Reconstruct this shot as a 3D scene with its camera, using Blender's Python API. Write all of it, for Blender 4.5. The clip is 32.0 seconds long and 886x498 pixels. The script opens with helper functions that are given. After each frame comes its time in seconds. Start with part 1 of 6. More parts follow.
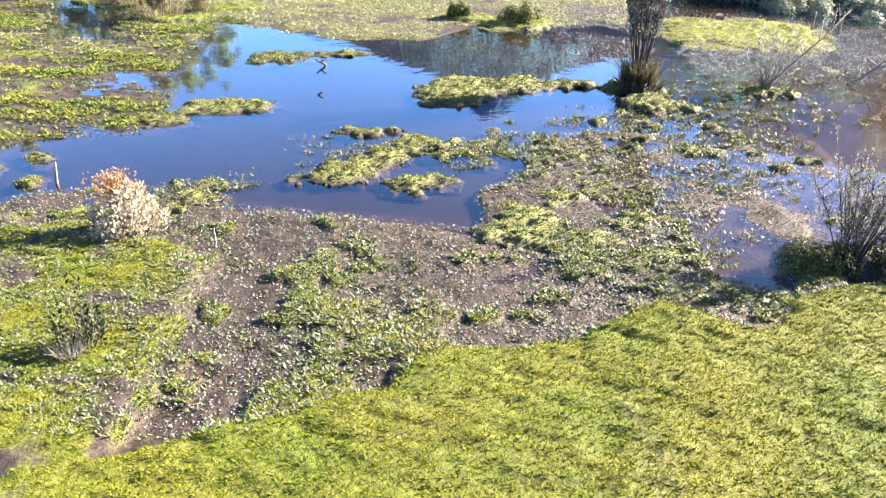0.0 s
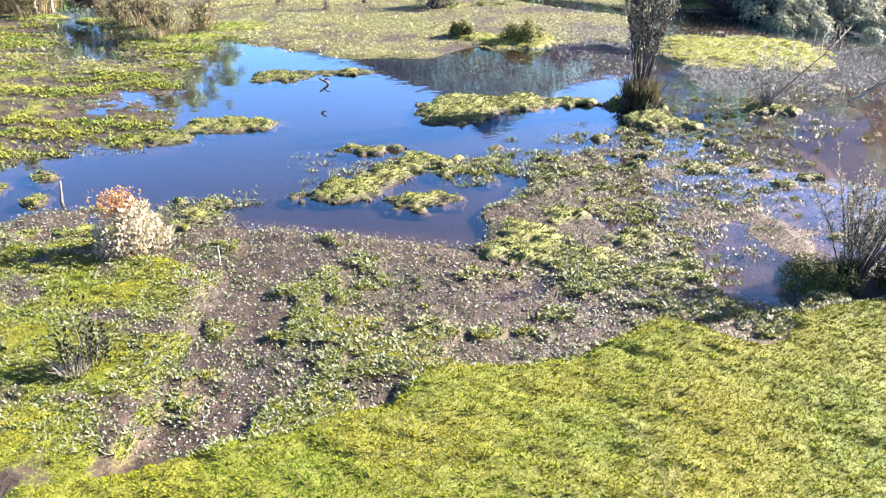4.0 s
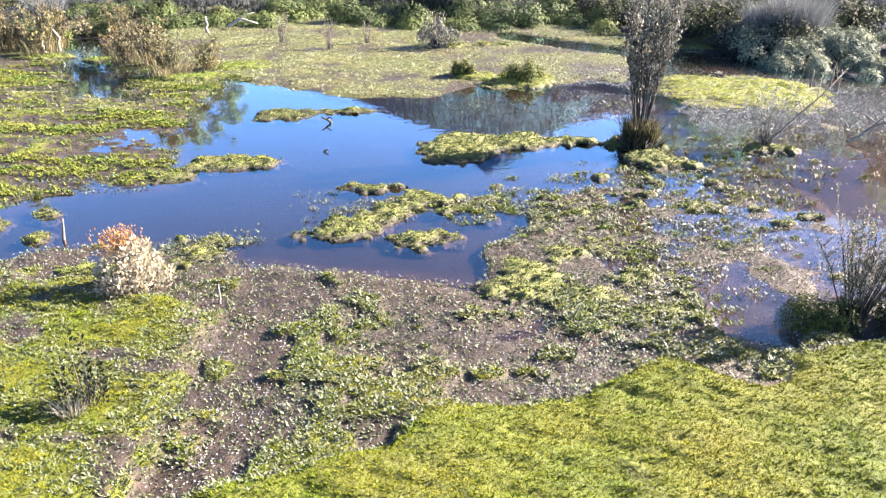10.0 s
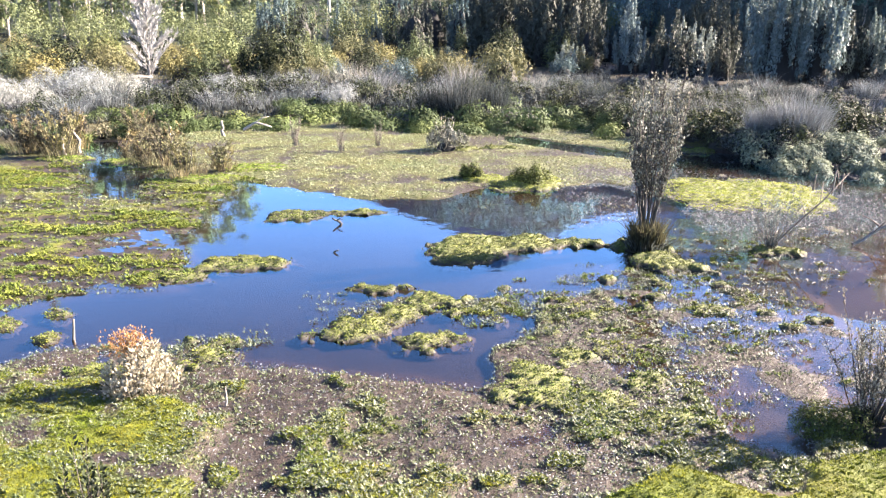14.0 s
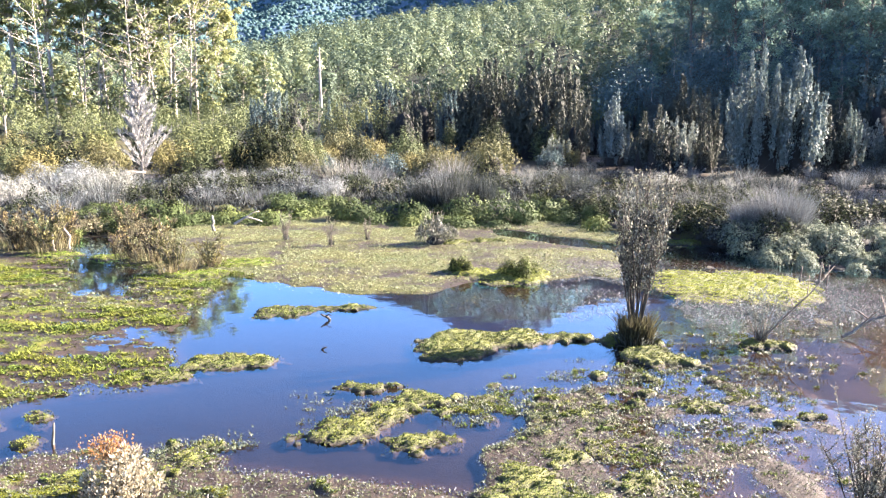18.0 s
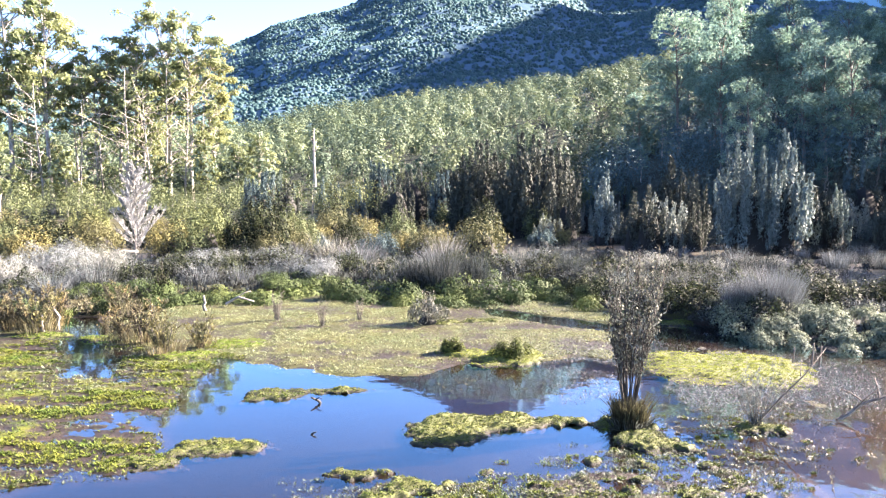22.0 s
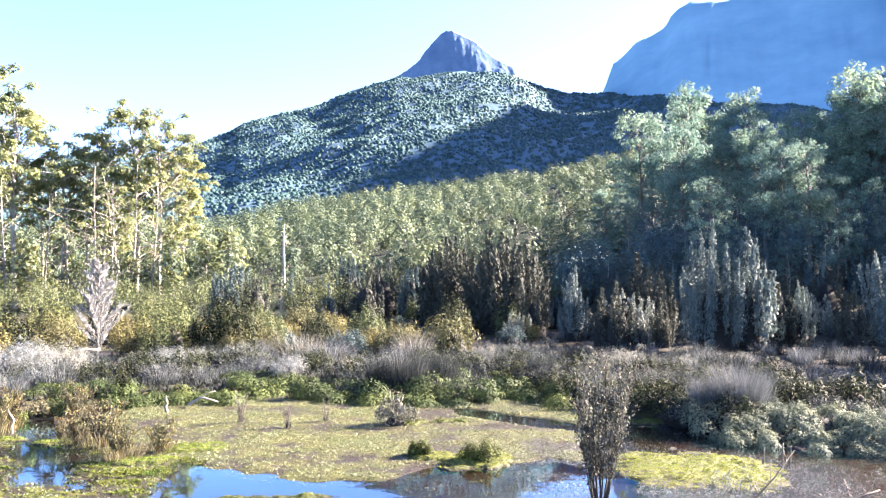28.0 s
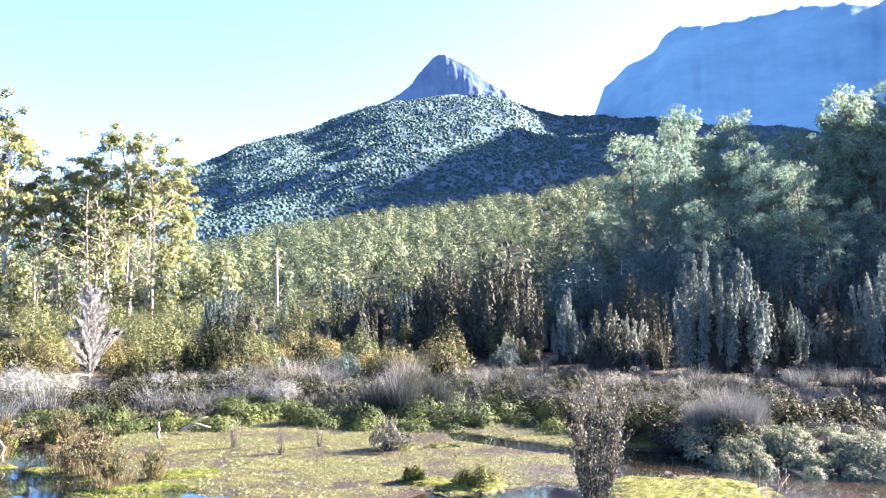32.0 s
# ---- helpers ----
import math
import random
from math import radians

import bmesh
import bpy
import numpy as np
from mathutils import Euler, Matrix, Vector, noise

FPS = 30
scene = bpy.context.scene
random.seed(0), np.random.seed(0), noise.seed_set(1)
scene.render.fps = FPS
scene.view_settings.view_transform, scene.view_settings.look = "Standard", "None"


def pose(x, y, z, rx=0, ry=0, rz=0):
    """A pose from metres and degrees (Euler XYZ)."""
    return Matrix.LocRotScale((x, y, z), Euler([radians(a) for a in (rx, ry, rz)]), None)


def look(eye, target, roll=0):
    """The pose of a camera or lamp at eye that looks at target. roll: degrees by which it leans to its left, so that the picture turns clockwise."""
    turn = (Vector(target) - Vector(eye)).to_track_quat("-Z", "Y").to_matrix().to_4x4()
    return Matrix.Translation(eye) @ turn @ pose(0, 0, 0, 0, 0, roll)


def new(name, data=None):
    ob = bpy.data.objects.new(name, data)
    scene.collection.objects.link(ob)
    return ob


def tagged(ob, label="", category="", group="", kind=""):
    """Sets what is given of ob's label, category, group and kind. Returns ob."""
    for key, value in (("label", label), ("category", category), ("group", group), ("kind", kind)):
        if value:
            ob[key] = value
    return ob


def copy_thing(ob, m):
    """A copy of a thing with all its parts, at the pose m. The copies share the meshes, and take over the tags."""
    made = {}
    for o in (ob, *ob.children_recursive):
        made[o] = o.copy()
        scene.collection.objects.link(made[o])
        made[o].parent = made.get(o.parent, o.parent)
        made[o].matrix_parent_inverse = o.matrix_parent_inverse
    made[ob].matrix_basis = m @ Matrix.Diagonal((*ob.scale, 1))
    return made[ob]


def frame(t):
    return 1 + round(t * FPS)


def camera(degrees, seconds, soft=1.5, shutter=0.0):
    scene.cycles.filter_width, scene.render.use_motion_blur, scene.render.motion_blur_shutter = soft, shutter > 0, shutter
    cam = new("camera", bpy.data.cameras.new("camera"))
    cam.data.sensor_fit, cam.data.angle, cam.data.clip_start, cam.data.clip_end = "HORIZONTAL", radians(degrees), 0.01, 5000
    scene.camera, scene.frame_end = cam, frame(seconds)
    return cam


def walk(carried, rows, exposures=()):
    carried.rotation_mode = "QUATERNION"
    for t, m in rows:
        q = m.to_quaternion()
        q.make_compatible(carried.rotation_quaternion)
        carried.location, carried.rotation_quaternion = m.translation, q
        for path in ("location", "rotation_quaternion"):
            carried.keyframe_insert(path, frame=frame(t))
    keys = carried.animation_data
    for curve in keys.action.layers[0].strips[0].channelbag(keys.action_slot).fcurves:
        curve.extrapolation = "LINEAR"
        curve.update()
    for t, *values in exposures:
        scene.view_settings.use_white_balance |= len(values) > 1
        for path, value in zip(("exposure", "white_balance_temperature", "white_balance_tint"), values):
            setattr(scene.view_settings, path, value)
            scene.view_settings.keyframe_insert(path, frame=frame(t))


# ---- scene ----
EXPO = [(0.0, 3.8, 6350, 18), (10.0, 3.78, 6350, 18), (22.0, 3.85, 6350, 20), (32.0, 3.9, 6350, 22)]
cam = camera(57.62, 32.0, soft=1.3)


def view(x, y, z, yaw, pitch, roll):
    """A camera pose from its place, its turn to the left, its tilt up and its lean."""
    return pose(x, y, z, 90 + pitch, 0, yaw) @ pose(0, 0, 0, 0, 0, roll)


PATH = [
    (0, -0.041, 0.069, 3.400, -0.36, -26.84, -0.05),
    (0.5, -0.041, 0.063, 3.405, -0.39, -26.49, -0.06),
    (1, -0.041, 0.062, 3.402, -0.20, -26.30, -0.19),
    (1.5, -0.041, 0.061, 3.403, -0.02, -26.15, -0.15),
    (2, -0.041, 0.058, 3.402, 0.05, -26.00, -0.14),
    (2.5, -0.041, 0.055, 3.403, 0.03, -25.89, -0.15),
    (3, -0.047, 0.057, 3.404, -0.06, -25.80, -0.19),
    (3.5, -0.048, 0.056, 3.405, -0.11, -25.69, -0.29),
    (5.5, -0.040, 0.068, 3.404, -0.29, -25.56, -0.22),
    (6, -0.044, 0.070, 3.408, -0.30, -25.59, -0.16),
    (6.5, -0.039, 0.069, 3.406, -0.23, -25.59, -0.30),
    (7, -0.036, 0.074, 3.407, -0.27, -25.59, -0.19),
    (7.5, -0.033, 0.075, 3.408, -0.18, -25.54, -0.26),
    (8, -0.035, 0.072, 3.403, -0.16, -25.29, -0.19),
    (8.5, -0.036, 0.061, 3.410, -0.11, -24.87, -0.30),
    (9, -0.035, 0.064, 3.420, -0.06, -24.44, -0.31),
    (9.5, -0.039, 0.062, 3.428, -0.11, -23.85, -0.22),
    (10, -0.036, 0.060, 3.434, -0.04, -23.05, -0.19),
    (10.5, -0.038, 0.055, 3.439, 0.02, -22.21, -0.35),
    (11, -0.040, 0.047, 3.446, 0.11, -21.25, -0.32),
    (11.5, -0.041, 0.038, 3.458, 0.14, -20.39, -0.36),
    (12, -0.040, 0.032, 3.472, 0.24, -19.40, -0.35),
    (12.5, -0.037, 0.025, 3.480, 0.32, -18.53, -0.31),
    (13, -0.034, 0.022, 3.488, 0.43, -17.73, -0.22),
    (13.5, -0.030, 0.023, 3.494, 0.49, -16.97, -0.08),
    (14, -0.033, 0.024, 3.507, 0.56, -16.15, -0.15),
    (14.5, -0.027, 0.029, 3.516, 0.64, -15.38, -0.31),
    (16.5, -0.016, 0.043, 3.555, 0.17, -12.22, -0.54),
    (17, -0.013, 0.045, 3.567, 0.14, -11.52, -0.41),
    (17.5, -0.008, 0.048, 3.578, -0.01, -10.72, -0.57),
    (18, -0.007, 0.054, 3.596, -0.16, -9.79, -0.41),
    (18.5, -0.008, 0.049, 3.602, -0.21, -8.95, -0.50),
    (19, -0.004, 0.044, 3.617, -0.24, -8.18, -0.42),
    (19.5, -0.005, 0.040, 3.630, -0.30, -7.39, -0.32),
    (20, -0.006, 0.034, 3.638, -0.43, -6.53, -0.32),
    (20.5, -0.007, 0.029, 3.642, -0.48, -5.87, -0.34),
    (21, -0.004, 0.023, 3.650, -0.48, -5.33, -0.33),
    (21.5, 0.002, 0.025, 3.663, -0.59, -4.85, -0.37),
    (22, 0.007, 0.033, 3.675, -0.73, -4.29, -0.36),
    (22.5, 0.014, 0.034, 3.683, -0.79, -3.74, -0.55),
    (23, 0.020, 0.033, 3.693, -0.96, -3.18, -0.58),
    (23.5, 0.021, 0.036, 3.706, -1.17, -2.62, -0.55),
    (24, 0.025, 0.040, 3.714, -1.30, -2.01, -0.64),
    (24.5, 0.027, 0.040, 3.724, -1.42, -1.43, -0.54),
    (25, 0.025, 0.036, 3.728, -1.59, -0.87, -0.35),
    (25.5, 0.024, 0.032, 3.732, -1.82, -0.28, -0.22),
    (27.5, 0.046, 0.021, 3.777, -2.88, 1.78, -0.51),
    (28, 0.052, 0.013, 3.789, -2.90, 2.39, -0.36),
    (28.5, 0.053, 0.007, 3.801, -2.90, 2.87, -0.45),
    (29, 0.049, 0.003, 3.808, -2.86, 3.37, -0.61),
    (29.5, 0.049, -0.004, 3.813, -2.89, 3.88, -0.48),
    (30, 0.047, -0.009, 3.823, -3.02, 4.43, -0.44),
    (30.5, 0.051, -0.012, 3.826, -3.10, 4.77, -0.42),
    (31, 0.049, -0.015, 3.828, -3.16, 4.68, -0.83),
    (31.5, 0.042, -0.014, 3.830, -3.25, 4.58, -0.75),
    (32, 0.044, -0.015, 3.829, -3.39, 3.97, -0.64),
]
walk(cam, [(t, view(*p)) for t, *p in PATH], EXPO)

# ---- sky and sun ----
SUN_AZ, SUN_EL = 73.0, 26.0          # degrees clockwise from +y, and above the horizon
world = bpy.data.worlds.new("sky")
scene.world = world
world.use_nodes = True
wn = world.node_tree
wn.nodes.clear()
sky = wn.nodes.new("ShaderNodeTexSky")
sky.sky_type = 'NISHITA'
sky.sun_disc = False
sky.sun_elevation, sky.sun_rotation = radians(SUN_EL), radians(SUN_AZ)
sky.altitude, sky.air_density, sky.dust_density, sky.ozone_density = 700, 0.65, 0.9, 3.0
bg = wn.nodes.new("ShaderNodeBackground")
bg.inputs["Strength"].default_value = 0.05
wo = wn.nodes.new("ShaderNodeOutputWorld")
vivid = wn.nodes.new("ShaderNodeHueSaturation")
vivid.inputs["Saturation"].default_value = 1.0
wn.links.new(sky.outputs[0], vivid.inputs["Color"])
wn.links.new(vivid.outputs[0], bg.inputs["Color"])
wn.links.new(bg.outputs[0], wo.inputs["Surface"])
sun = new("sun", bpy.data.lights.new("sun", 'SUN'))
sun.data.energy, sun.data.angle, sun.data.color = 5.0, radians(0.5), (1.0, 0.87, 0.69)
to_sun = Vector((math.sin(radians(SUN_AZ)) * math.cos(radians(SUN_EL)), math.cos(radians(SUN_AZ)) * math.cos(radians(SUN_EL)), math.sin(radians(SUN_EL))))
sun.matrix_world = look(to_sun * 50, (0, 0, 0))


# ---- materials ----
def nodes_of(name):
    m = bpy.data.materials.new(name)
    m.use_nodes = True
    nt = m.node_tree
    nt.nodes.clear()
    out = nt.nodes.new("ShaderNodeOutputMaterial")
    return m, nt, out


def noise_node(nt, scale, detail=3.0, rough=0.6, coord=None):
    n = nt.nodes.new("ShaderNodeTexNoise")
    n.inputs["Scale"].default_value, n.inputs["Detail"].default_value, n.inputs["Roughness"].default_value = scale, detail, rough
    if coord:
        nt.links.new(coord, n.inputs["Vector"])
    return n.outputs["Fac"]


def place(nt):
    return nt.nodes.new("ShaderNodeNewGeometry").outputs["Position"]


def ramp(nt, fac, stops):
    r = nt.nodes.new("ShaderNodeValToRGB")
    while len(r.color_ramp.elements) < len(stops):
        r.color_ramp.elements.new(0.5)
    for e, (p, c) in zip(r.color_ramp.elements, stops):
        e.position, e.color = p, (*c, 1) if len(c) == 3 else c
    nt.links.new(fac, r.inputs[0])
    return r.outputs[0]


def mix(nt, fac, a, b, how='MIX'):
    m = nt.nodes.new("ShaderNodeMix")
    m.data_type, m.blend_type = 'RGBA', how
    for socket, value in ((m.inputs[0], fac), (m.inputs[6], a), (m.inputs[7], b)):
        if isinstance(value, (int, float)):
            socket.default_value = value
        elif isinstance(value, tuple):
            socket.default_value = (*value, 1)
        else:
            nt.links.new(value, socket)
    return m.outputs[2]


def math_node(nt, how, a, b=0.0, clamp=False):
    m = nt.nodes.new("ShaderNodeMath")
    m.operation, m.use_clamp = how, clamp
    for socket, value in zip(m.inputs, (a, b)):
        if isinstance(value, (int, float)):
            socket.default_value = value
        else:
            nt.links.new(value, socket)
    return m.outputs[0]


def shade(nt, out, colour, rough=0.8, bump=None, strength=0.3, distance=0.01, leaf=0.0, spec=0.5):
    p = nt.nodes.new("ShaderNodeBsdfPrincipled")
    for key, value in (("Base Color", colour), ("Roughness", rough), ("Specular IOR Level", spec)):
        if isinstance(value, (int, float)):
            p.inputs[key].default_value = value
        elif isinstance(value, tuple):
            p.inputs[key].default_value = (*value, 1)
        else:
            nt.links.new(value, p.inputs[key])
    if bump:
        b = nt.nodes.new("ShaderNodeBump")
        b.inputs["Strength"].default_value, b.inputs["Distance"].default_value = strength, distance
        nt.links.new(bump, b.inputs["Height"])
        nt.links.new(b.outputs[0], p.inputs["Normal"])
    last = p.outputs[0]
    if leaf:
        t = nt.nodes.new("ShaderNodeBsdfTranslucent")
        nt.links.new(colour, t.inputs["Color"])
        m = nt.nodes.new("ShaderNodeMixShader")
        m.inputs[0].default_value = leaf
        nt.links.new(last, m.inputs[1])
        nt.links.new(t.outputs[0], m.inputs[2])
        last = m.outputs[0]
    nt.links.new(last, out.inputs["Surface"])


def leaf_material(name, dark, mid, light, leaf=0.35, rough=0.7, patch=0.0, spec=0.15, tone=0.0, cool=(0.75, 0.84, 0.8), warm=(1.2, 1.14, 1.0), vary=0.22):
    """Foliage: every leaf its own tone, every plant its own too, and a slow drift of tone from spot to spot."""
    m, nt, out = nodes_of(name)
    geo = nt.nodes.new("ShaderNodeNewGeometry")
    c = ramp(nt, geo.outputs["Random Per Island"], [(0.0, dark), (0.5, mid), (1.0, light)])
    info = nt.nodes.new("ShaderNodeObjectInfo")
    own = ramp(nt, info.outputs["Random"], [(0.0, (1 - vary, 1 - 0.9 * vary, 1 - vary)), (0.5, (1, 1, 1)), (1.0, (1 + 0.9 * vary, 1 + 0.6 * vary, 1 - 0.1 * vary))])
    if vary:
        c = mix(nt, 1.0, c, own, 'MULTIPLY')
    if patch:
        n = noise_node(nt, patch, 3, 0.6, geo.outputs["Position"])
        c = mix(nt, 1.0, c, ramp(nt, n, [(0.3, cool), (0.7, warm)]), 'MULTIPLY')
    if tone:
        at = nt.nodes.new("ShaderNodeAttribute")
        at.attribute_name = "tone"
        c = mix(nt, 1.0, c, ramp(nt, at.outputs["Fac"], [(0.0, (1 - 0.4 * tone, 1 - 0.34 * tone, 1 - 0.3 * tone)), (0.6, (1, 1, 1)), (1.0, (1 + 0.35 * tone, 1 + 0.25 * tone, 1 + 0.05 * tone))]), 'MULTIPLY')
    shade(nt, out, c, rough, leaf=leaf + 0.12, spec=spec)
    return m


def bark_material(name, dark, light, scale=6.0, rough=0.85):
    m, nt, out = nodes_of(name)
    co = nt.nodes.new("ShaderNodeTexCoord").outputs["Object"]
    n = noise_node(nt, scale, 5, 0.65, co)
    c = ramp(nt, n, [(0.3, dark), (0.65, light)])
    shade(nt, out, c, rough, n, 0.5, 0.02)
    return m


M = {}
M["euc_leaf"] = leaf_material("eucalypt_leaf", (0.118, 0.136, 0.0729), (0.164, 0.189, 0.101), (0.222, 0.255, 0.137), 0.3, patch=0.12)
# slope gum leaves lightened and blued, hazy shade put into their colour
M["euc_leaf_hazed"] = leaf_material("hazed_forest_leaf", (0.0992, 0.154, 0.137), (0.137, 0.21, 0.189), (0.185, 0.285, 0.254), 0.3, patch=0.1)
M["euc_leaf_far"] = leaf_material("far_forest_leaf", (0.0705, 0.0918, 0.0645), (0.0978, 0.128, 0.0892), (0.132, 0.172, 0.121), 0.1, patch=0.012, tone=1.0, vary=0)
# far leaves coloured blue to stand in for aerial haze
M["euc_leaf_hill"] = leaf_material("hazed_hill_leaf", (0.0791, 0.151, 0.175), (0.0862, 0.16, 0.184), (0.0949, 0.17, 0.188), 0.45, patch=0.004, tone=0.6, vary=0)
M["tea_leaf"] = leaf_material("tea_tree_leaf", (0.0911, 0.108, 0.106), (0.127, 0.149, 0.148), (0.171, 0.202, 0.2), 0.08, vary=0.45)
M["dark_tea_leaf"] = leaf_material("dark_tea_tree_leaf", (0.0315, 0.0365, 0.0305), (0.0438, 0.0506, 0.0423), (0.0592, 0.0682, 0.0571), 0.08, vary=0.2)
M["brown_tea_leaf"] = leaf_material("brown_tea_tree_leaf", (0.0423, 0.0643, 0.0691), (0.0587, 0.089, 0.0961), (0.0797, 0.12, 0.13), 0.08, vary=0.45)
M["pale_tea_leaf"] = leaf_material("pale_tea_tree_leaf", (0.0785, 0.102, 0.102), (0.109, 0.142, 0.141), (0.148, 0.191, 0.192), 0.08)
M["scrub_leaf"] = leaf_material("forest_edge_leaf", (0.0672, 0.0798, 0.0409), (0.0934, 0.11, 0.0568), (0.127, 0.15, 0.0767), 0.08, patch=0.1, vary=0.45)
M["twig_leaf"] = leaf_material("twiggy_shrub_leaf", (0.0288, 0.0297, 0.0252), (0.0816, 0.08525, 0.072), (0.1824, 0.1925, 0.168), 0.08)
# understorey leaves likewise carry a painted blue haze
M["slope_leaf"] = leaf_material("hazed_slope_leaf", (0.0525, 0.0857, 0.105), (0.0637, 0.105, 0.128), (0.0736, 0.121, 0.147), 0.08, patch=0.1)
M["dark_leaf"] = leaf_material("dark_shrub_leaf", (0.00432, 0.00605, 0.0036), (0.01536, 0.02035, 0.0108), (0.072, 0.088, 0.042), 0.08)
M["dark_moss"] = leaf_material("dark_moss_leaf", (0.012, 0.016, 0.004), (0.034, 0.044, 0.009), (0.1, 0.115, 0.028), 0.1, patch=3.0, vary=0)
M["olive_leaf"] = leaf_material("olive_shrub_leaf", (0.0855, 0.0829, 0.0448), (0.118, 0.115, 0.0622), (0.16, 0.155, 0.0839), 0.08, patch=0.15, vary=0.35)
M["rust_leaf"] = leaf_material("rusty_shrub_leaf", (0.0422, 0.0345, 0.021), (0.116, 0.0978, 0.0609), (0.257, 0.236, 0.168), 0.08, patch=0.4, vary=0.45)
M["cushion_leaf"] = leaf_material("bank_shrub_leaf", (0.0374, 0.0524, 0.0215), (0.0521, 0.0728, 0.0298), (0.0702, 0.0986, 0.0404), 0.08, patch=0.5, vary=0.45)
M["grey_leaf"] = leaf_material("grey_shrub_leaf", (0.0801, 0.0947, 0.077), (0.111, 0.133, 0.107), (0.151, 0.178, 0.144), 0.08, patch=0.5)
M["sedge"] = leaf_material("sedge_blade", (0.053, 0.0548, 0.0649), (0.111, 0.117, 0.137), (0.232, 0.251, 0.301), 0.08, patch=0.3, vary=0.45)
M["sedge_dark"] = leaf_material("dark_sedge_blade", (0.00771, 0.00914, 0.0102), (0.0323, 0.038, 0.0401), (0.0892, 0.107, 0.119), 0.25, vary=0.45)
M["bleached_twig"] = leaf_material("bleached_dead_twig", (0.2, 0.2, 0.2), (0.28, 0.28, 0.285), (0.36, 0.36, 0.37), 0.1)
M["silver_leaf"] = leaf_material("silvery_shrub_leaf", (0.06, 0.062, 0.052), (0.13, 0.132, 0.115), (0.27, 0.27, 0.24), 0.15)
M["foot_blade"] = leaf_material("withered_blade", (0.012, 0.011, 0.007), (0.035, 0.033, 0.019), (0.1, 0.095, 0.05), 0.2)
M["pale_twig"] = leaf_material("pale_dead_twig", (0.109, 0.113, 0.112), (0.172, 0.184, 0.184), (0.242, 0.267, 0.275), 0.2)
M["orange_tip"] = leaf_material("orange_dead_leaf", (0.161, 0.0731, 0.0294), (0.215, 0.115, 0.0504), (0.235, 0.173, 0.109), 0.35)
M["pale_leaf"] = leaf_material("pale_dry_leaf", (0.148, 0.127, 0.0909), (0.224, 0.209, 0.163), (0.364, 0.358, 0.315), 0.25)
M["turf"] = leaf_material("turf_blade", (0.0431, 0.0574, 0.00393), (0.0773, 0.0902, 0.00517), (0.117, 0.12, 0.0122), -0.07, rough=0.8, patch=1.2, spec=0.05, cool=(0.62, 0.92, 0.8), warm=(1.32, 1.1, 1.3), vary=0)
M["moss"] = leaf_material("moss_blade", (0.028, 0.0407, 0.00403), (0.0728, 0.0955, 0.00941), (0.135, 0.161, 0.0248), -0.07, rough=0.75, patch=1.5, spec=0.2, cool=(0.6, 0.8, 0.8), warm=(1.35, 1.15, 1.3), vary=0)
M["lime_moss"] = leaf_material("lime_moss_blade", (0.07, 0.115, 0.01), (0.13, 0.19, 0.018), (0.19, 0.25, 0.04), -0.07, rough=0.75, patch=1.5, vary=0)
# paler copy of the moss, with sunlit brightness put into its colour
M["sun_moss"] = leaf_material("sun_painted_moss_blade", (0.12, 0.1375, 0.018), (0.2016, 0.231, 0.036), (0.2784, 0.308, 0.084), 0.2, rough=0.75, patch=1.0, spec=0.2, vary=0)
M["herb"] = leaf_material("herb_leaf", (0.0216, 0.03025, 0.0108), (0.0528, 0.06875, 0.0252), (0.1344, 0.1595, 0.096), -0.07, rough=0.6, patch=1.3, spec=0.25, vary=0)
M["pale_herb"] = leaf_material("pale_herb_leaf", (0.0216, 0.0275, 0.0108), (0.0552, 0.066, 0.027), (0.1536, 0.1705, 0.12), -0.07, rough=0.5, patch=2.0, spec=0.4, vary=0)
M["meadow"] = leaf_material("meadow_leaf", (0.0432, 0.0484, 0.021), (0.1248, 0.1375, 0.06), (0.2976, 0.319, 0.216), -0.07, rough=0.5, patch=0.6, vary=0)
M["litter"] = leaf_material("bleached_leaf_litter", (0.104, 0.104, 0.109), (0.143, 0.148, 0.154), (0.185, 0.195, 0.204), -0.07, vary=0)
M["white_bark"] = bark_material("pale_bark", (0.12, 0.105, 0.085), (0.36, 0.335, 0.3), 1.2)
M["grey_bark"] = bark_material("grey_bark", (0.15, 0.13, 0.11), (0.36, 0.33, 0.29), 4.0)
M["dark_bark"] = bark_material("dark_bark", (0.012, 0.0095, 0.008), (0.04, 0.032, 0.025), 8.0)
M["brown_bark"] = bark_material("brown_bark", (0.05, 0.042, 0.034), (0.14, 0.12, 0.1), 8.0)
# near-black colour for core lumps, painting the shade inside bushes
M["inner_shade"] = bark_material("painted_inner_shade", (0.002, 0.002, 0.0015), (0.007, 0.006, 0.0045), 12.0)
M["dead_wood"] = bark_material("weathered_wood", (0.1, 0.09, 0.08), (0.26, 0.24, 0.215), 5.0)


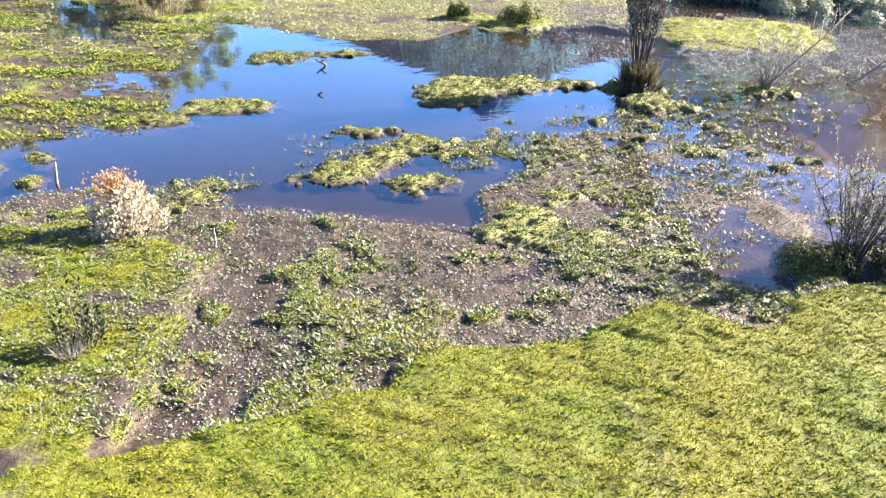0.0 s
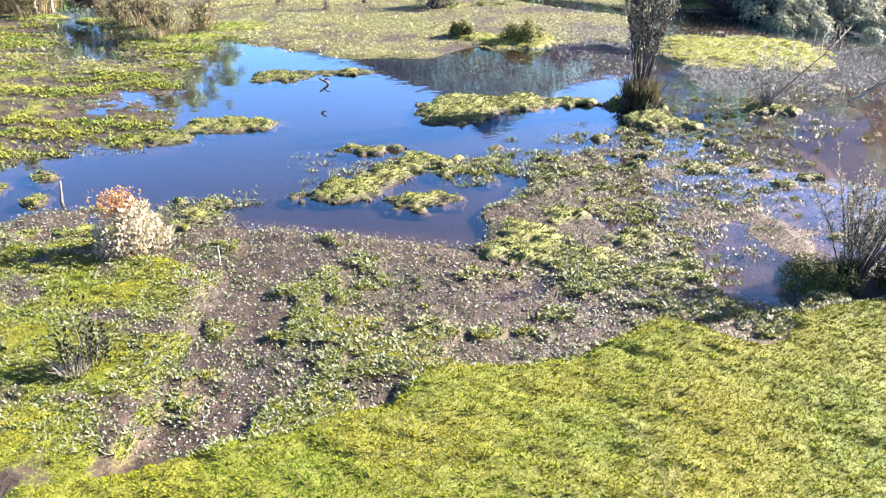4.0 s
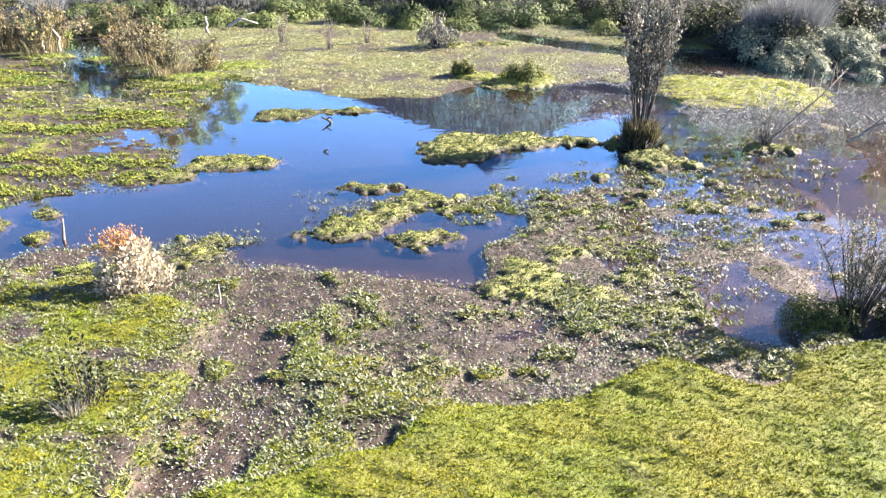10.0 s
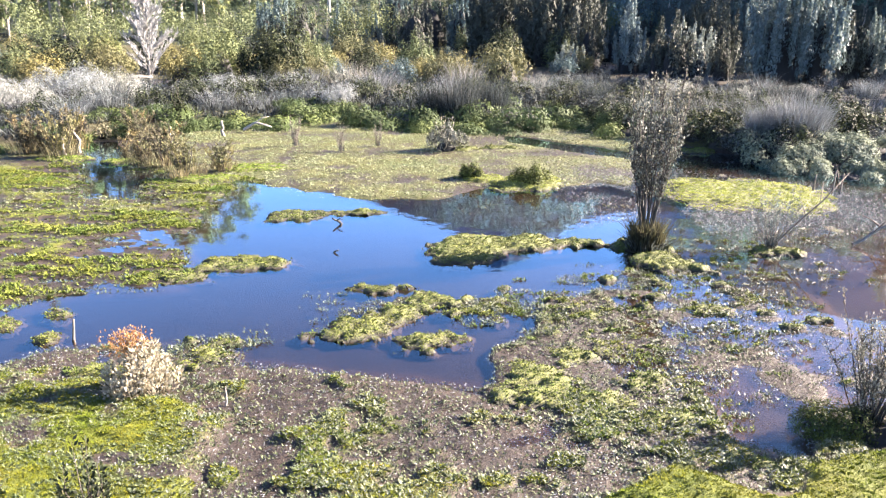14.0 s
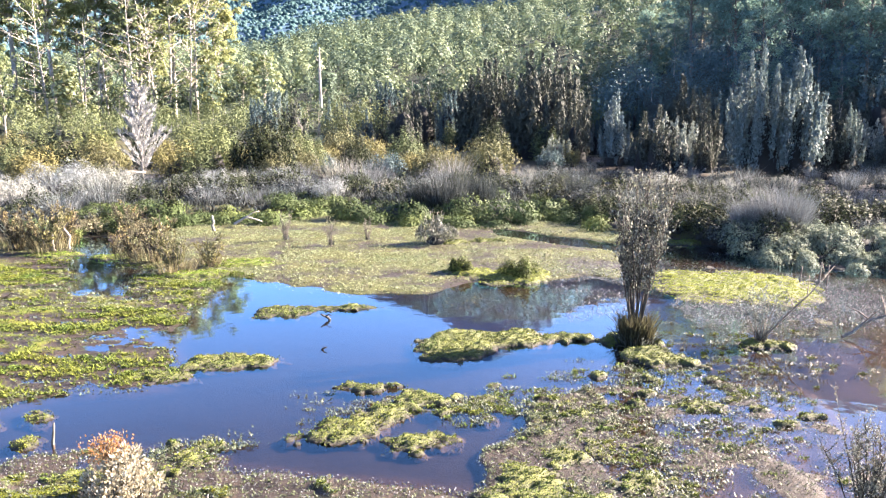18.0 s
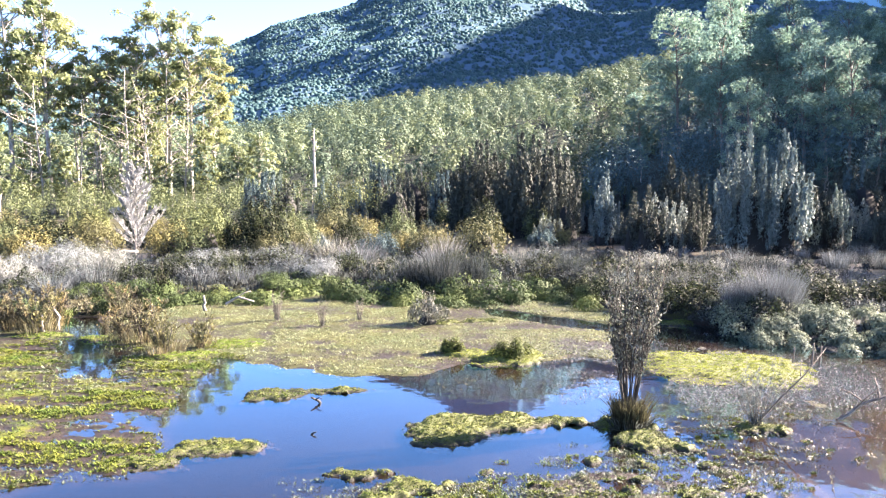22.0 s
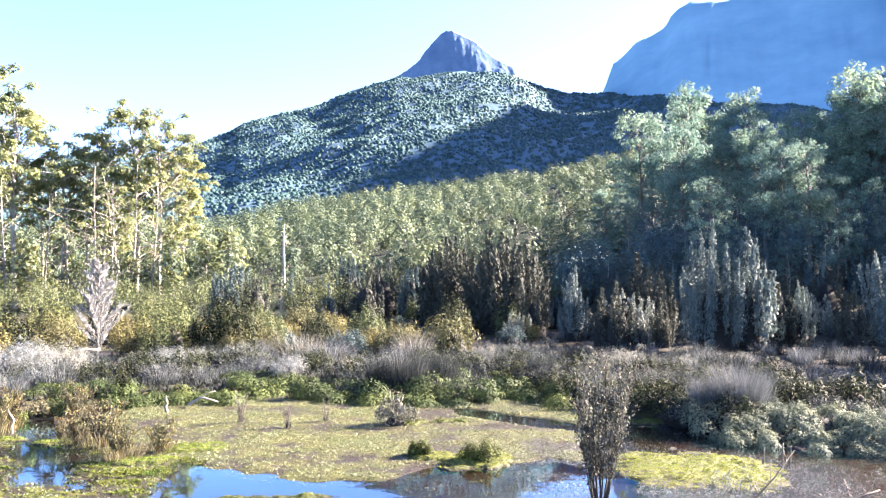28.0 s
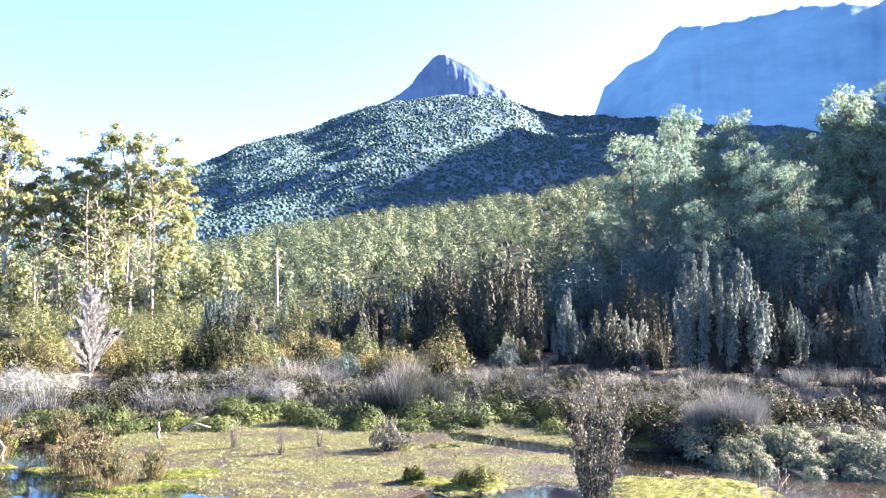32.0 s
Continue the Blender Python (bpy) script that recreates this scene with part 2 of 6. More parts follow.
def ground_material():
    """Mud, turf and litter, laid by how much grows on each spot of the plan."""
    m, nt, out = nodes_of("marsh_ground")
    pos = place(nt)
    cover = nt.nodes.new("ShaderNodeAttribute")
    cover.attribute_name = "cover"
    dry = nt.nodes.new("ShaderNodeAttribute")
    dry.attribute_name = "dry"
    fine, mid, slow = noise_node(nt, 38, 4, 0.7, pos), noise_node(nt, 7, 4, 0.65, pos), noise_node(nt, 0.9, 3, 0.6, pos)
    mud = ramp(nt, mid, [(0.3, (0.006, 0.0046, 0.0038)), (0.55, (0.024, 0.0182, 0.0145)), (0.75, (0.036, 0.028, 0.0225))])
    mud = mix(nt, 1.0, mud, ramp(nt, slow, [(0.35, (0.8, 0.78, 0.8)), (0.65, (1.25, 1.15, 1.05))]), 'MULTIPLY')
    deep = nt.nodes.new("ShaderNodeSeparateXYZ")
    nt.links.new(pos, deep.inputs[0])
    sludge = math_node(nt, 'MULTIPLY', math_node(nt, 'ADD', deep.outputs[2], 0.035), -40.0, True)
    silt = math_node(nt, 'MULTIPLY', math_node(nt, 'ADD', deep.outputs[2], 0.004), -80.0, True)
    mud = mix(nt, silt, mud, mix(nt, mid, (0.011, 0.0075, 0.0054), (0.03, 0.021, 0.0155)))
    mud = mix(nt, sludge, mud, mix(nt, mid, (0.004, 0.0035, 0.004), (0.012, 0.0095, 0.009)))
    turf = ramp(nt, fine, [(0.3, (0.028, 0.034, 0.004)), (0.45, (0.05, 0.06, 0.006)), (0.72, (0.085, 0.096, 0.011))])
    turf = mix(nt, 1.0, turf, ramp(nt, slow, [(0.3, (0.7, 0.9, 0.8)), (0.7, (1.3, 1.1, 1.0))]), 'MULTIPLY')
    # dry straw, darkened to paint the shade between bank shrubs
    straw = ramp(nt, fine, [(0.3, (0.014, 0.0125, 0.008)), (0.7, (0.055, 0.048, 0.03))])
    turf = mix(nt, dry.outputs["Fac"], turf, straw)
    edge = math_node(nt, 'ADD', cover.outputs["Fac"], math_node(nt, 'MULTIPLY', math_node(nt, 'SUBTRACT', fine, 0.5), 0.9))
    edge = ramp(nt, edge, [(0.38, (0, 0, 0)), (0.62, (1, 1, 1))])
    c = mix(nt, edge, mud, turf)
    rough = ramp(nt, edge, [(0.0, (0.6, 0.6, 0.6)), (1.0, (0.85, 0.85, 0.85))])
    shade(nt, out, c, rough, math_node(nt, 'ADD', fine, math_node(nt, 'MULTIPLY', mid, 0.6)), 0.6, 0.025, spec=0.25)
    return m


def water_material():
    m, nt, out = nodes_of("pond_water")
    pos = place(nt)
    ripple = noise_node(nt, 2.5, 3, 0.5, pos)
    b = nt.nodes.new("ShaderNodeBump")
    b.inputs["Strength"].default_value, b.inputs["Distance"].default_value = 0.035, 0.05
    nt.links.new(ripple, b.inputs["Height"])
    f = nt.nodes.new("ShaderNodeLayerWeight")
    f.inputs["Blend"].default_value = 0.5
    nt.links.new(b.outputs[0], f.inputs["Normal"])
    gloss = math_node(nt, 'ADD', math_node(nt, 'MULTIPLY', math_node(nt, 'POWER', f.outputs["Facing"], 5.2), 1.75), 0.008, True)
    g = nt.nodes.new("ShaderNodeBsdfGlossy")
    g.inputs["Roughness"].default_value = 0.02
    # blue tint added to the mirror colour, deepening the reflected sky
    g.inputs["Color"].default_value = (0.56, 0.83, 1.0, 1)
    nt.links.new(b.outputs[0], g.inputs["Normal"])
    t = nt.nodes.new("ShaderNodeBsdfTransparent")
    t.inputs["Color"].default_value = (0.72, 0.6, 0.5, 1)
    mx = nt.nodes.new("ShaderNodeMixShader")
    nt.links.new(gloss, mx.inputs[0])
    nt.links.new(t.outputs[0], mx.inputs[1])
    nt.links.new(g.outputs[0], mx.inputs[2])
    nt.links.new(mx.outputs[0], out.inputs["Surface"])
    return m


def hill_material(name, low, high, scale):
    m, nt, out = nodes_of(name)
    pos = place(nt)
    n, k = noise_node(nt, scale, 6, 0.7, pos), noise_node(nt, scale * 0.15, 4, 0.6, pos)
    c = mix(nt, 1.0, ramp(nt, n, [(0.3, low), (0.7, high)]), ramp(nt, k, [(0.35, (0.75, 0.8, 0.85)), (0.65, (1.2, 1.15, 1.1))]), 'MULTIPLY')
    shade(nt, out, c, 0.95, n, 0.4, 5.0, spec=0.1)
    return m


M["ground"], M["water"] = ground_material(), water_material()
# hillside ground takes the same painted blue haze as its woods
M["hill"] = hill_material("hazed_hillside", (0.052, 0.1, 0.14), (0.068, 0.12, 0.16), 0.02)
# peak and cliff rock carry blue distance haze in their base colours
M["hazed_peak_rock"] = hill_material("hazed_peak_rock", (0.08, 0.135, 0.225), (0.125, 0.19, 0.29), 0.03)
M["rock"] = hill_material("hazed_dolerite_rock", (0.15, 0.295, 0.385), (0.2, 0.35, 0.44), 0.012)
# floor painted dark so gaps between crowns look shaded
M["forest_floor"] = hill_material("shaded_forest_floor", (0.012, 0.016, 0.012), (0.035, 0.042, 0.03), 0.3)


# ---- geometry helpers ----
class Shape:
    """Gathers corners and faces (triangles and quads) for one mesh."""

    def __init__(self):
        self.v, self.t, self.q, self.n = [], [], [], 0

    def add(self, v, quads=None, tris=None):
        if quads is not None:
            self.q.append(np.asarray(quads, np.int64) + self.n)
        if tris is not None:
            self.t.append(np.asarray(tris, np.int64) + self.n)
        self.v.append(np.asarray(v, np.float64).reshape(-1, 3))
        self.n += len(self.v[-1])
        return self

    def mesh(self, name, smooth=False):
        v = np.concatenate(self.v) if self.v else np.zeros((0, 3))
        q = np.concatenate(self.q) if self.q else np.zeros((0, 4), np.int64)
        t = np.concatenate(self.t) if self.t else np.zeros((0, 3), np.int64)
        me = bpy.data.meshes.new(name)
        me.vertices.add(len(v))
        me.vertices.foreach_set("co", v.astype(np.float32).ravel())
        loops = np.concatenate([q.ravel(), t.ravel()]).astype(np.int32)
        me.loops.add(len(loops))
        me.loops.foreach_set("vertex_index", loops)
        starts = np.concatenate([np.arange(len(q)) * 4, len(q) * 4 + np.arange(len(t)) * 3]).astype(np.int32)
        me.polygons.add(len(starts))
        me.polygons.foreach_set("loop_start", starts)
        if smooth:
            me.polygons.foreach_set("use_smooth", np.ones(len(starts), bool))
        me.update(calc_edges=True)
        return me


def part(name, shape, material, parent=None, label="", smooth=False):
    me = shape.mesh(name, smooth)
    me.materials.append(M[material])
    ob = new(name, me)
    if parent:
        ob.parent = parent
    if label:
        tagged(ob, label)
    return ob


TABLE = np.random.default_rng(7).random((256, 256))


def vnoise(x, y, scale=1.0, shift=0):
    """Smooth noise from -1 to 1 over the plan; scale is the size of its waves in metres."""
    x, y = np.asarray(x, float) / scale + 37.3 * shift + 1000, np.asarray(y, float) / scale + 11.7 * shift + 1000
    i, j = np.floor(x).astype(int), np.floor(y).astype(int)
    u, v = x - i, y - j
    u, v = u * u * (3 - 2 * u), v * v * (3 - 2 * v)
    a, b, c, d = TABLE[i % 256, j % 256], TABLE[(i + 1) % 256, j % 256], TABLE[i % 256, (j + 1) % 256], TABLE[(i + 1) % 256, (j + 1) % 256]
    return ((a * (1 - u) + b * u) * (1 - v) + (c * (1 - u) + d * u) * v) * 2 - 1


def fbm(x, y, scale, octaves=4, shift=0):
    s, amp, tot = 0, 1.0, 0
    for k in range(octaves):
        s, tot = s + amp * vnoise(x, y, scale / 2 ** k, shift + 3 * k), tot + amp
        amp *= 0.55
    return s / tot


def step(x, a, b):
    t = np.clip((np.asarray(x, float) - a) / (b - a), 0, 1)
    return t * t * (3 - 2 * t)


def tube(shape, points, radii, sides=5):
    p, r = np.asarray(points, float), np.asarray(radii, float)
    d = np.gradient(p, axis=0)
    d /= np.linalg.norm(d, axis=1)[:, None] + 1e-9
    side = np.cross(d, [0.31, 0.77, 0.55])
    side /= np.linalg.norm(side, axis=1)[:, None] + 1e-9
    up = np.cross(d, side)
    a = np.arange(sides) * 2 * np.pi / sides
    v = p[:, None] + r[:, None, None] * (np.cos(a)[None, :, None] * side[:, None] + np.sin(a)[None, :, None] * up[:, None])
    i, j = np.meshgrid(np.arange(len(p) - 1), np.arange(sides), indexing="ij")
    k = (j + 1) % sides
    q = np.stack([i * sides + j, i * sides + k, (i + 1) * sides + k, (i + 1) * sides + j], -1).reshape(-1, 4)
    n = len(p) * sides
    last = np.stack([np.full(sides, n), (len(p) - 1) * sides + np.arange(sides), (len(p) - 1) * sides + (np.arange(sides) + 1) % sides], 1)
    shape.add(np.concatenate([v.reshape(-1, 3), p[-1:]]), q, last)


def leaves(shape, centres, axes, length, width, rng, droop=0.0, tri=False, normals=None, jitter=0.3):
    """Diamond leaves, each lying along its axis and turned at random about it."""
    c, a = np.asarray(centres, float), np.asarray(axes, float)
    n = len(c)
    a = a / (np.linalg.norm(a, axis=1)[:, None] + 1e-9)
    if normals is not None:
        nn = np.asarray(normals, float) + 1e-6
        nn = nn / np.linalg.norm(nn, axis=1)[:, None] + rng.normal(size=(n, 3)) * jitter
        nn /= np.linalg.norm(nn, axis=1)[:, None]
        a = a - nn * (a * nn).sum(1)[:, None]
        a /= np.linalg.norm(a, axis=1)[:, None] + 1e-9
        s = np.cross(a, nn)
    else:
        s = np.cross(a, rng.normal(size=(n, 3)))
    s /= np.linalg.norm(s, axis=1)[:, None] + 1e-9
    L = (length * rng.uniform(0.65, 1.35, n))[:, None]
    W = (width * rng.uniform(0.65, 1.35, n))[:, None]
    mid = c + a * L * 0.45
    tip = c + a * L + np.array([0, 0, -1]) * L * droop
    if tri:
        shape.add(np.stack([c - s * W * 0.4, mid + s * W * 0.6, tip], 1).reshape(-1, 3), tris=np.arange(3 * n).reshape(n, 3))
        return
    v = np.stack([c, mid + s * W * 0.5, tip, mid - s * W * 0.5], 1).reshape(-1, 3)
    shape.add(v, np.arange(4 * n).reshape(n, 4))


def tufts(shape, feet, height, width, rng, count=5, spread=0.6):
    """Little tufts of pointed leaves that fan out from one foot."""
    f = np.repeat(np.asarray(feet, float), count, axis=0)
    n = len(f)
    size = np.repeat(rng.uniform(0.6, 1.4, len(feet)), count)[:, None]
    ang = rng.uniform(0, 2 * np.pi, n)
    out = np.stack([np.cos(ang), np.sin(ang), 0 * ang], 1)
    side = np.stack([-np.sin(ang), np.cos(ang), 0 * ang], 1)
    tip = f + size * (out * height * spread * rng.uniform(0.3, 1.4, n)[:, None] + np.array([0, 0, 1]) * height * rng.uniform(0.5, 1.2, n)[:, None])
    w = side * width * 0.5 * size
    shape.add(np.stack([f - w, f + w, tip], 1).reshape(-1, 3), tris=np.arange(3 * n).reshape(n, 3))


def blades(shape, feet, height, width, lean, rng):
    """Thin upright blades, each a bent strip that ends in a point."""
    f = np.asarray(feet, float)
    n = len(f)
    ang = rng.uniform(0, 2 * np.pi, n)
    side = np.stack([np.cos(ang), np.sin(ang), 0 * ang], 1)
    out = np.asarray(lean, float)
    h = (height * rng.uniform(0.4, 1.2, n))[:, None]
    up = np.array([0, 0, 1.0])
    mid, tip = f + up * h * 0.55 + out * h * 0.3, f + up * h + out * h
    w = side * width * 0.5
    v = np.stack([f - w, f + w, mid + w * 0.8, mid - w * 0.8, tip], 1).reshape(-1, 3)
    k = np.arange(n)[:, None] * 5
    shape.add(v, k + [0, 1, 2, 3], k + [3, 2, 4])


def ball(n, rng, flat=1.0):
    d = rng.normal(size=(n, 3))
    d /= np.linalg.norm(d, axis=1)[:, None]
    return d * rng.uniform(0.25, 1, n)[:, None] ** 0.5 * [1, 1, flat]


# ---- the lie of the land ----
def lawn_edge(x):
    """The north edge of the turf below the mud flat."""
    return np.interp(x, [-9, -2.3, -1.7, -0.9, -0.3, -0.02, 0.45, 1.05, 1.2, 1.8, 2.05, 2.2, 2.6, 2.85, 3.6, 9],
                     [3.85, 3.9, 4.0, 4.35, 4.6, 5.0, 5.02, 5.2, 5.4, 5.75, 5.65, 5.4, 5.42, 5.75, 5.85, 6.2])


def west_edge(x):
    """The north edge of the turf west of the mud flat."""
    return np.interp(x, [-9, -4.5, -3.7, -2.6, -2.3], [7.9, 7.4, 7.1, 6.85, 6.5])


def pond_edge(x):
    """The south shore of the open water."""
    return np.interp(x, [-9, -5, -4.5, -3.3, -2.55, -2.3, -1.3, -0.5, 0.35, 0.55, 1.0, 1.3, 2.0, 2.2, 2.4, 2.9, 3.2, 9],
                     [7.6, 7.5, 8.1, 8.5, 8.4, 7.95, 7.65, 7.4, 7.2, 8.1, 8.6, 9.9, 10.2, 8.2, 6.2, 5.9, 6.9, 7.2])


def marsh_edge(y):
    return np.interp(y, [8.6, 9.3, 9.9, 10.1, 11, 12.3, 14, 16.8, 20], [-7, -5.4, -4.9, -3.6, -3.5, -4.1, -4.3, -4.4, -5])


def meadow_edge(x):
    return np.interp(x, [-9, -4.6, -3, -1.5, -0.3, 0.6, 1.8, 3.2, 4.2], [20, 17.3, 16.2, 15.6, 15.4, 16.4, 16.6, 17.0, 16.0])


def bank_edge(x):
    """The far shore, where the shrubs begin."""
    return np.interp(x, [-40, -14, -11.8, -10.4, -6.2, -3.6, -0.9, 2.1, 4, 5.2, 6.4, 7.4, 8.2, 10, 14, 40],
                     [20, 20.5, 22, 25.6, 26.8, 28.6, 26, 25.4, 28, 25.5, 22.4, 20.8, 18.6, 17.8, 15, 8])


def creek_way(x):
    return np.interp(x, [1.5, 4.2, 5.6, 7.8, 9, 12], [24, 21.3, 19.6, 18.2, 17.0, 14])


def land(x, y):
    """Height, plant cover and dryness of the ground at a place."""
    x, y = np.asarray(x, float), np.asarray(y, float)
    w1, w2, w3 = fbm(x, y, 1.3, 3, 1), fbm(x, y, 0.45, 3, 5), fbm(x, y, 0.11, 2, 9)
    xw, yw = x + 0.22 * w1 + 0.08 * w2, y + 0.22 * fbm(x, y, 1.3, 3, 14) + 0.08 * w2
    bed = -0.07 + 0.02 * w1
    spot = lambda px, py, rx, ry: np.exp(-((x - px) / rx) ** 2 - ((y - py) / ry) ** 2)
    near = np.maximum(lawn_edge(xw) - yw, np.minimum(-2.05 + 0.25 * w1 - xw, west_edge(xw) - yw))
    lawn = step(near, -0.12, 0.16)
    grown = step(near + 0.16 * w2 + 0.12 * w1, -0.14, 0.1)
    flat = step(pond_edge(xw) - yw, -0.5, 0.3)
    clump = fbm(x, y, 0.34, 3, 51)
    bias = 0.36 + 0.3 * w1 - 0.55 * spot(-1.6, 6.05, 0.55, 0.5) - 0.4 * spot(0.25, 6.1, 0.3, 0.9) + 0.2 * spot(-0.6, 5.6, 0.8, 0.9) + 0.25 * spot(1.4, 6.6, 0.9, 0.9) - 0.3 * step(y, 6.6, 7.2)
    moss = np.clip(bias + 1.1 * clump, 0, 1.1)
    z = bed + flat * (0.085 + 0.025 * step(6.4 - y, 0, 0.8) + 0.025 * w2 + 0.015 * w1 + 0.014 * w3 + 0.035 * step(moss, 0.35, 0.7))
    wet = step(xw, 1.0, 2.0) * step(yw, 6.2, 7.2) * step(11.5 - yw, 0, 1.5) * step(5.5 - xw, 0, 1)
    z = np.maximum(z, -0.045 + wet * (0.035 + 0.05 * w2) - 0.2 * (1 - wet))
    cover = flat * moss
    marsh = step(marsh_edge(yw) - xw, -0.2, 0.5) * step(yw, 8.8, 9.4)
    mz = 0.008 + 0.04 * fbm(x * 0.5, y, 0.75, 4, 21) + 0.03 * fbm(x * 0.6, y, 0.2, 3, 23) + 0.012 * w3
    z = np.where(marsh > 0, np.maximum(z, bed * (1 - marsh) + marsh * mz), z)
    cover = np.maximum(cover, marsh * (0.17 + 17 * (mz - 0.006)))
    mead = step(yw - meadow_edge(xw), -0.3, 0.6) * step(4.6 + 0.35 * (yw - 17) - xw, 0, 1.2)
    z = np.maximum(z, bed * (1 - mead) + mead * (0.03 + 0.02 * w2 + 0.015 * w1))
    cover = np.maximum(cover, mead * (0.55 + 0.45 * w2 + 0.5 * w1))
    brown = step(1.9 - np.hypot((xw - 1.9) / 1.25, (yw - 15.0) / 0.95), 0, 0.9)
    z = np.maximum(z, bed * (1 - brown) + brown * (-0.022 + 0.03 * w2))
    cover = np.maximum(cover, brown * (0.15 + 0.5 * w2))
    east = step(xw - 4.6 + 0.12 * (yw - 8), 0, 1.6) * step(yw, 7.0, 8.5)
    z = np.maximum(z, bed * (1 - east) + east * (-0.02 + 0.03 * w2 + 0.015 * w1))
    cover = np.maximum(cover, east * (0.12 + 0.5 * w2))
    creek = step(0.95 - np.abs(yw - creek_way(x)), 0, 0.4) * step(x, 1.2, 2.2)
    z = z * (1 - creek) + creek * -0.05
    cover = cover * (1 - creek)
    rill = step(0.65 - np.abs(xw + 9.0 + 0.47 * (yw - 20.5)), 0, 0.3) * step(yw, 15.5, 16.5) * step(24.0 - yw, 0, 1.5)
    bank = step(yw - bank_edge(x), -0.3, 1.4)
    z = z * (1 - bank) + bank * (0.35 + 0.1 * fbm(x, y, 3, 3, 4))
    cover = np.where(bank > 0.1, 0.45 + 0.4 * w1, cover)
    z, cover = z * (1 - rill) - 0.05 * rill, cover * (1 - rill)
    path = step(0.2 - np.abs(x - 1.25) + 0.18 * w2 + 0.1 * w1, 0, 0.3) * step(4.45 - y, 0, 0.4)
    tuft = np.maximum(fbm(x * 0.55 + 0.3 * y, y, 0.085, 2, 61), -0.3)
    z = z * (1 - lawn) + lawn * (0.12 + 0.03 * w1 + 0.012 * w2 + 0.018 * tuft + 0.034 * np.minimum(fbm(x * 0.5 + 0.4 * y, y, 0.13, 2, 63), 0.1) + 0.004 * w3 + 0.05 * step(5.5 - y, 0, 3))
    bare = 0.9 * spot(-2.75, 5.75, 0.25, 0.12) + 0.8 * spot(-2.4, 5.5, 0.3, 0.15) + 0.6 * spot(-2.6, 4.6, 0.3, 0.1)
    cover = np.maximum(cover * (1 - grown), grown * (1.0 + 0.2 * w2 - 0.32 * path - bare - 1.1 * step(-1.2 - x, 0, 0.8) * np.clip(fbm(x, y, 0.5, 3, 81) + 0.22, 0, 1)))
    dry = bank * 0.8 + (1 - bank) * np.clip(mead * (0.5 + 0.5 * w2) + flat * (1 - lawn) * (0.15 + 0.3 * w2) + lawn * (0.25 * w1 + 0.2 * w2 + 0.5 * path), 0, 1)
    return z, np.clip(cover, 0, 1.2), dry


def gz(x, y):
    return float(land(np.array([x]), np.array([y]))[0][0])


# ---- ground and water ----
az = np.concatenate([np.linspace(-180, -40, 40)[:-1], np.linspace(-40, 40, 260), np.linspace(40, 180, 40)[1:-1]])
rad = np.concatenate([[0.4, 1.2, 2.0], np.geomspace(2.7, 30, 330), np.geomspace(30, 4600, 70)[1:]])
A, R = np.meshgrid(np.radians(az), rad, indexing="ij")
gx, gy = R * np.sin(A), R * np.cos(A)
zz, cov, dr = land(gx, gy)
cov = cov * (1 - 0.22 * step(gy - lawn_edge(gx), 0.0, 0.3) * step(gx, -2.6, -1.4) * step(5.2 - gx, 0, 0.8) * step(10.8 - gy, 0, 0.6))
nr, na = len(rad), len(az)
I, J = np.meshgrid(np.arange(na), np.arange(nr - 1), indexing="ij")
K = (I + 1) % na
quads = np.stack([I * nr + J, I * nr + J + 1, K * nr + J + 1, K * nr + J], -1).reshape(-1, 4)
s = Shape().add(np.stack([gx, gy, zz], -1), quads[:, ::-1])
ring = np.arange(na) * nr
s.add(np.array([[0, 0, gz(0, 0)]]))
s.t.append(np.stack([ring, np.roll(ring, -1), np.full(na, na * nr)], 1)[:, ::-1])
ground = tagged(part("ground", s, "ground", smooth=True), "marshy ground of mud, moss and short bright turf", "ground", kind="structure")
for key, values in (("cover", cov), ("dry", dr)):
    at = ground.data.attributes.new(key, 'FLOAT', 'POINT')
    at.data.foreach_set("value", np.concatenate([values.ravel(), [1.0]]).astype(np.float32))

s = Shape()
wx, wy = np.meshgrid(np.linspace(-26, 26, 14), np.linspace(4.0, 30, 8), indexing="ij")
wi, wj = np.meshgrid(np.arange(13), np.arange(7), indexing="ij")
s.add(np.stack([wx, wy, 0 * wx], -1), np.stack([wi * 8 + wj, (wi + 1) * 8 + wj, (wi + 1) * 8 + wj + 1, wi * 8 + wj + 1], -1).reshape(-1, 4))
water = tagged(part("water", s, "water"), "still shallow pond water mirroring the sky with an added blue tint", "water", kind="structure")


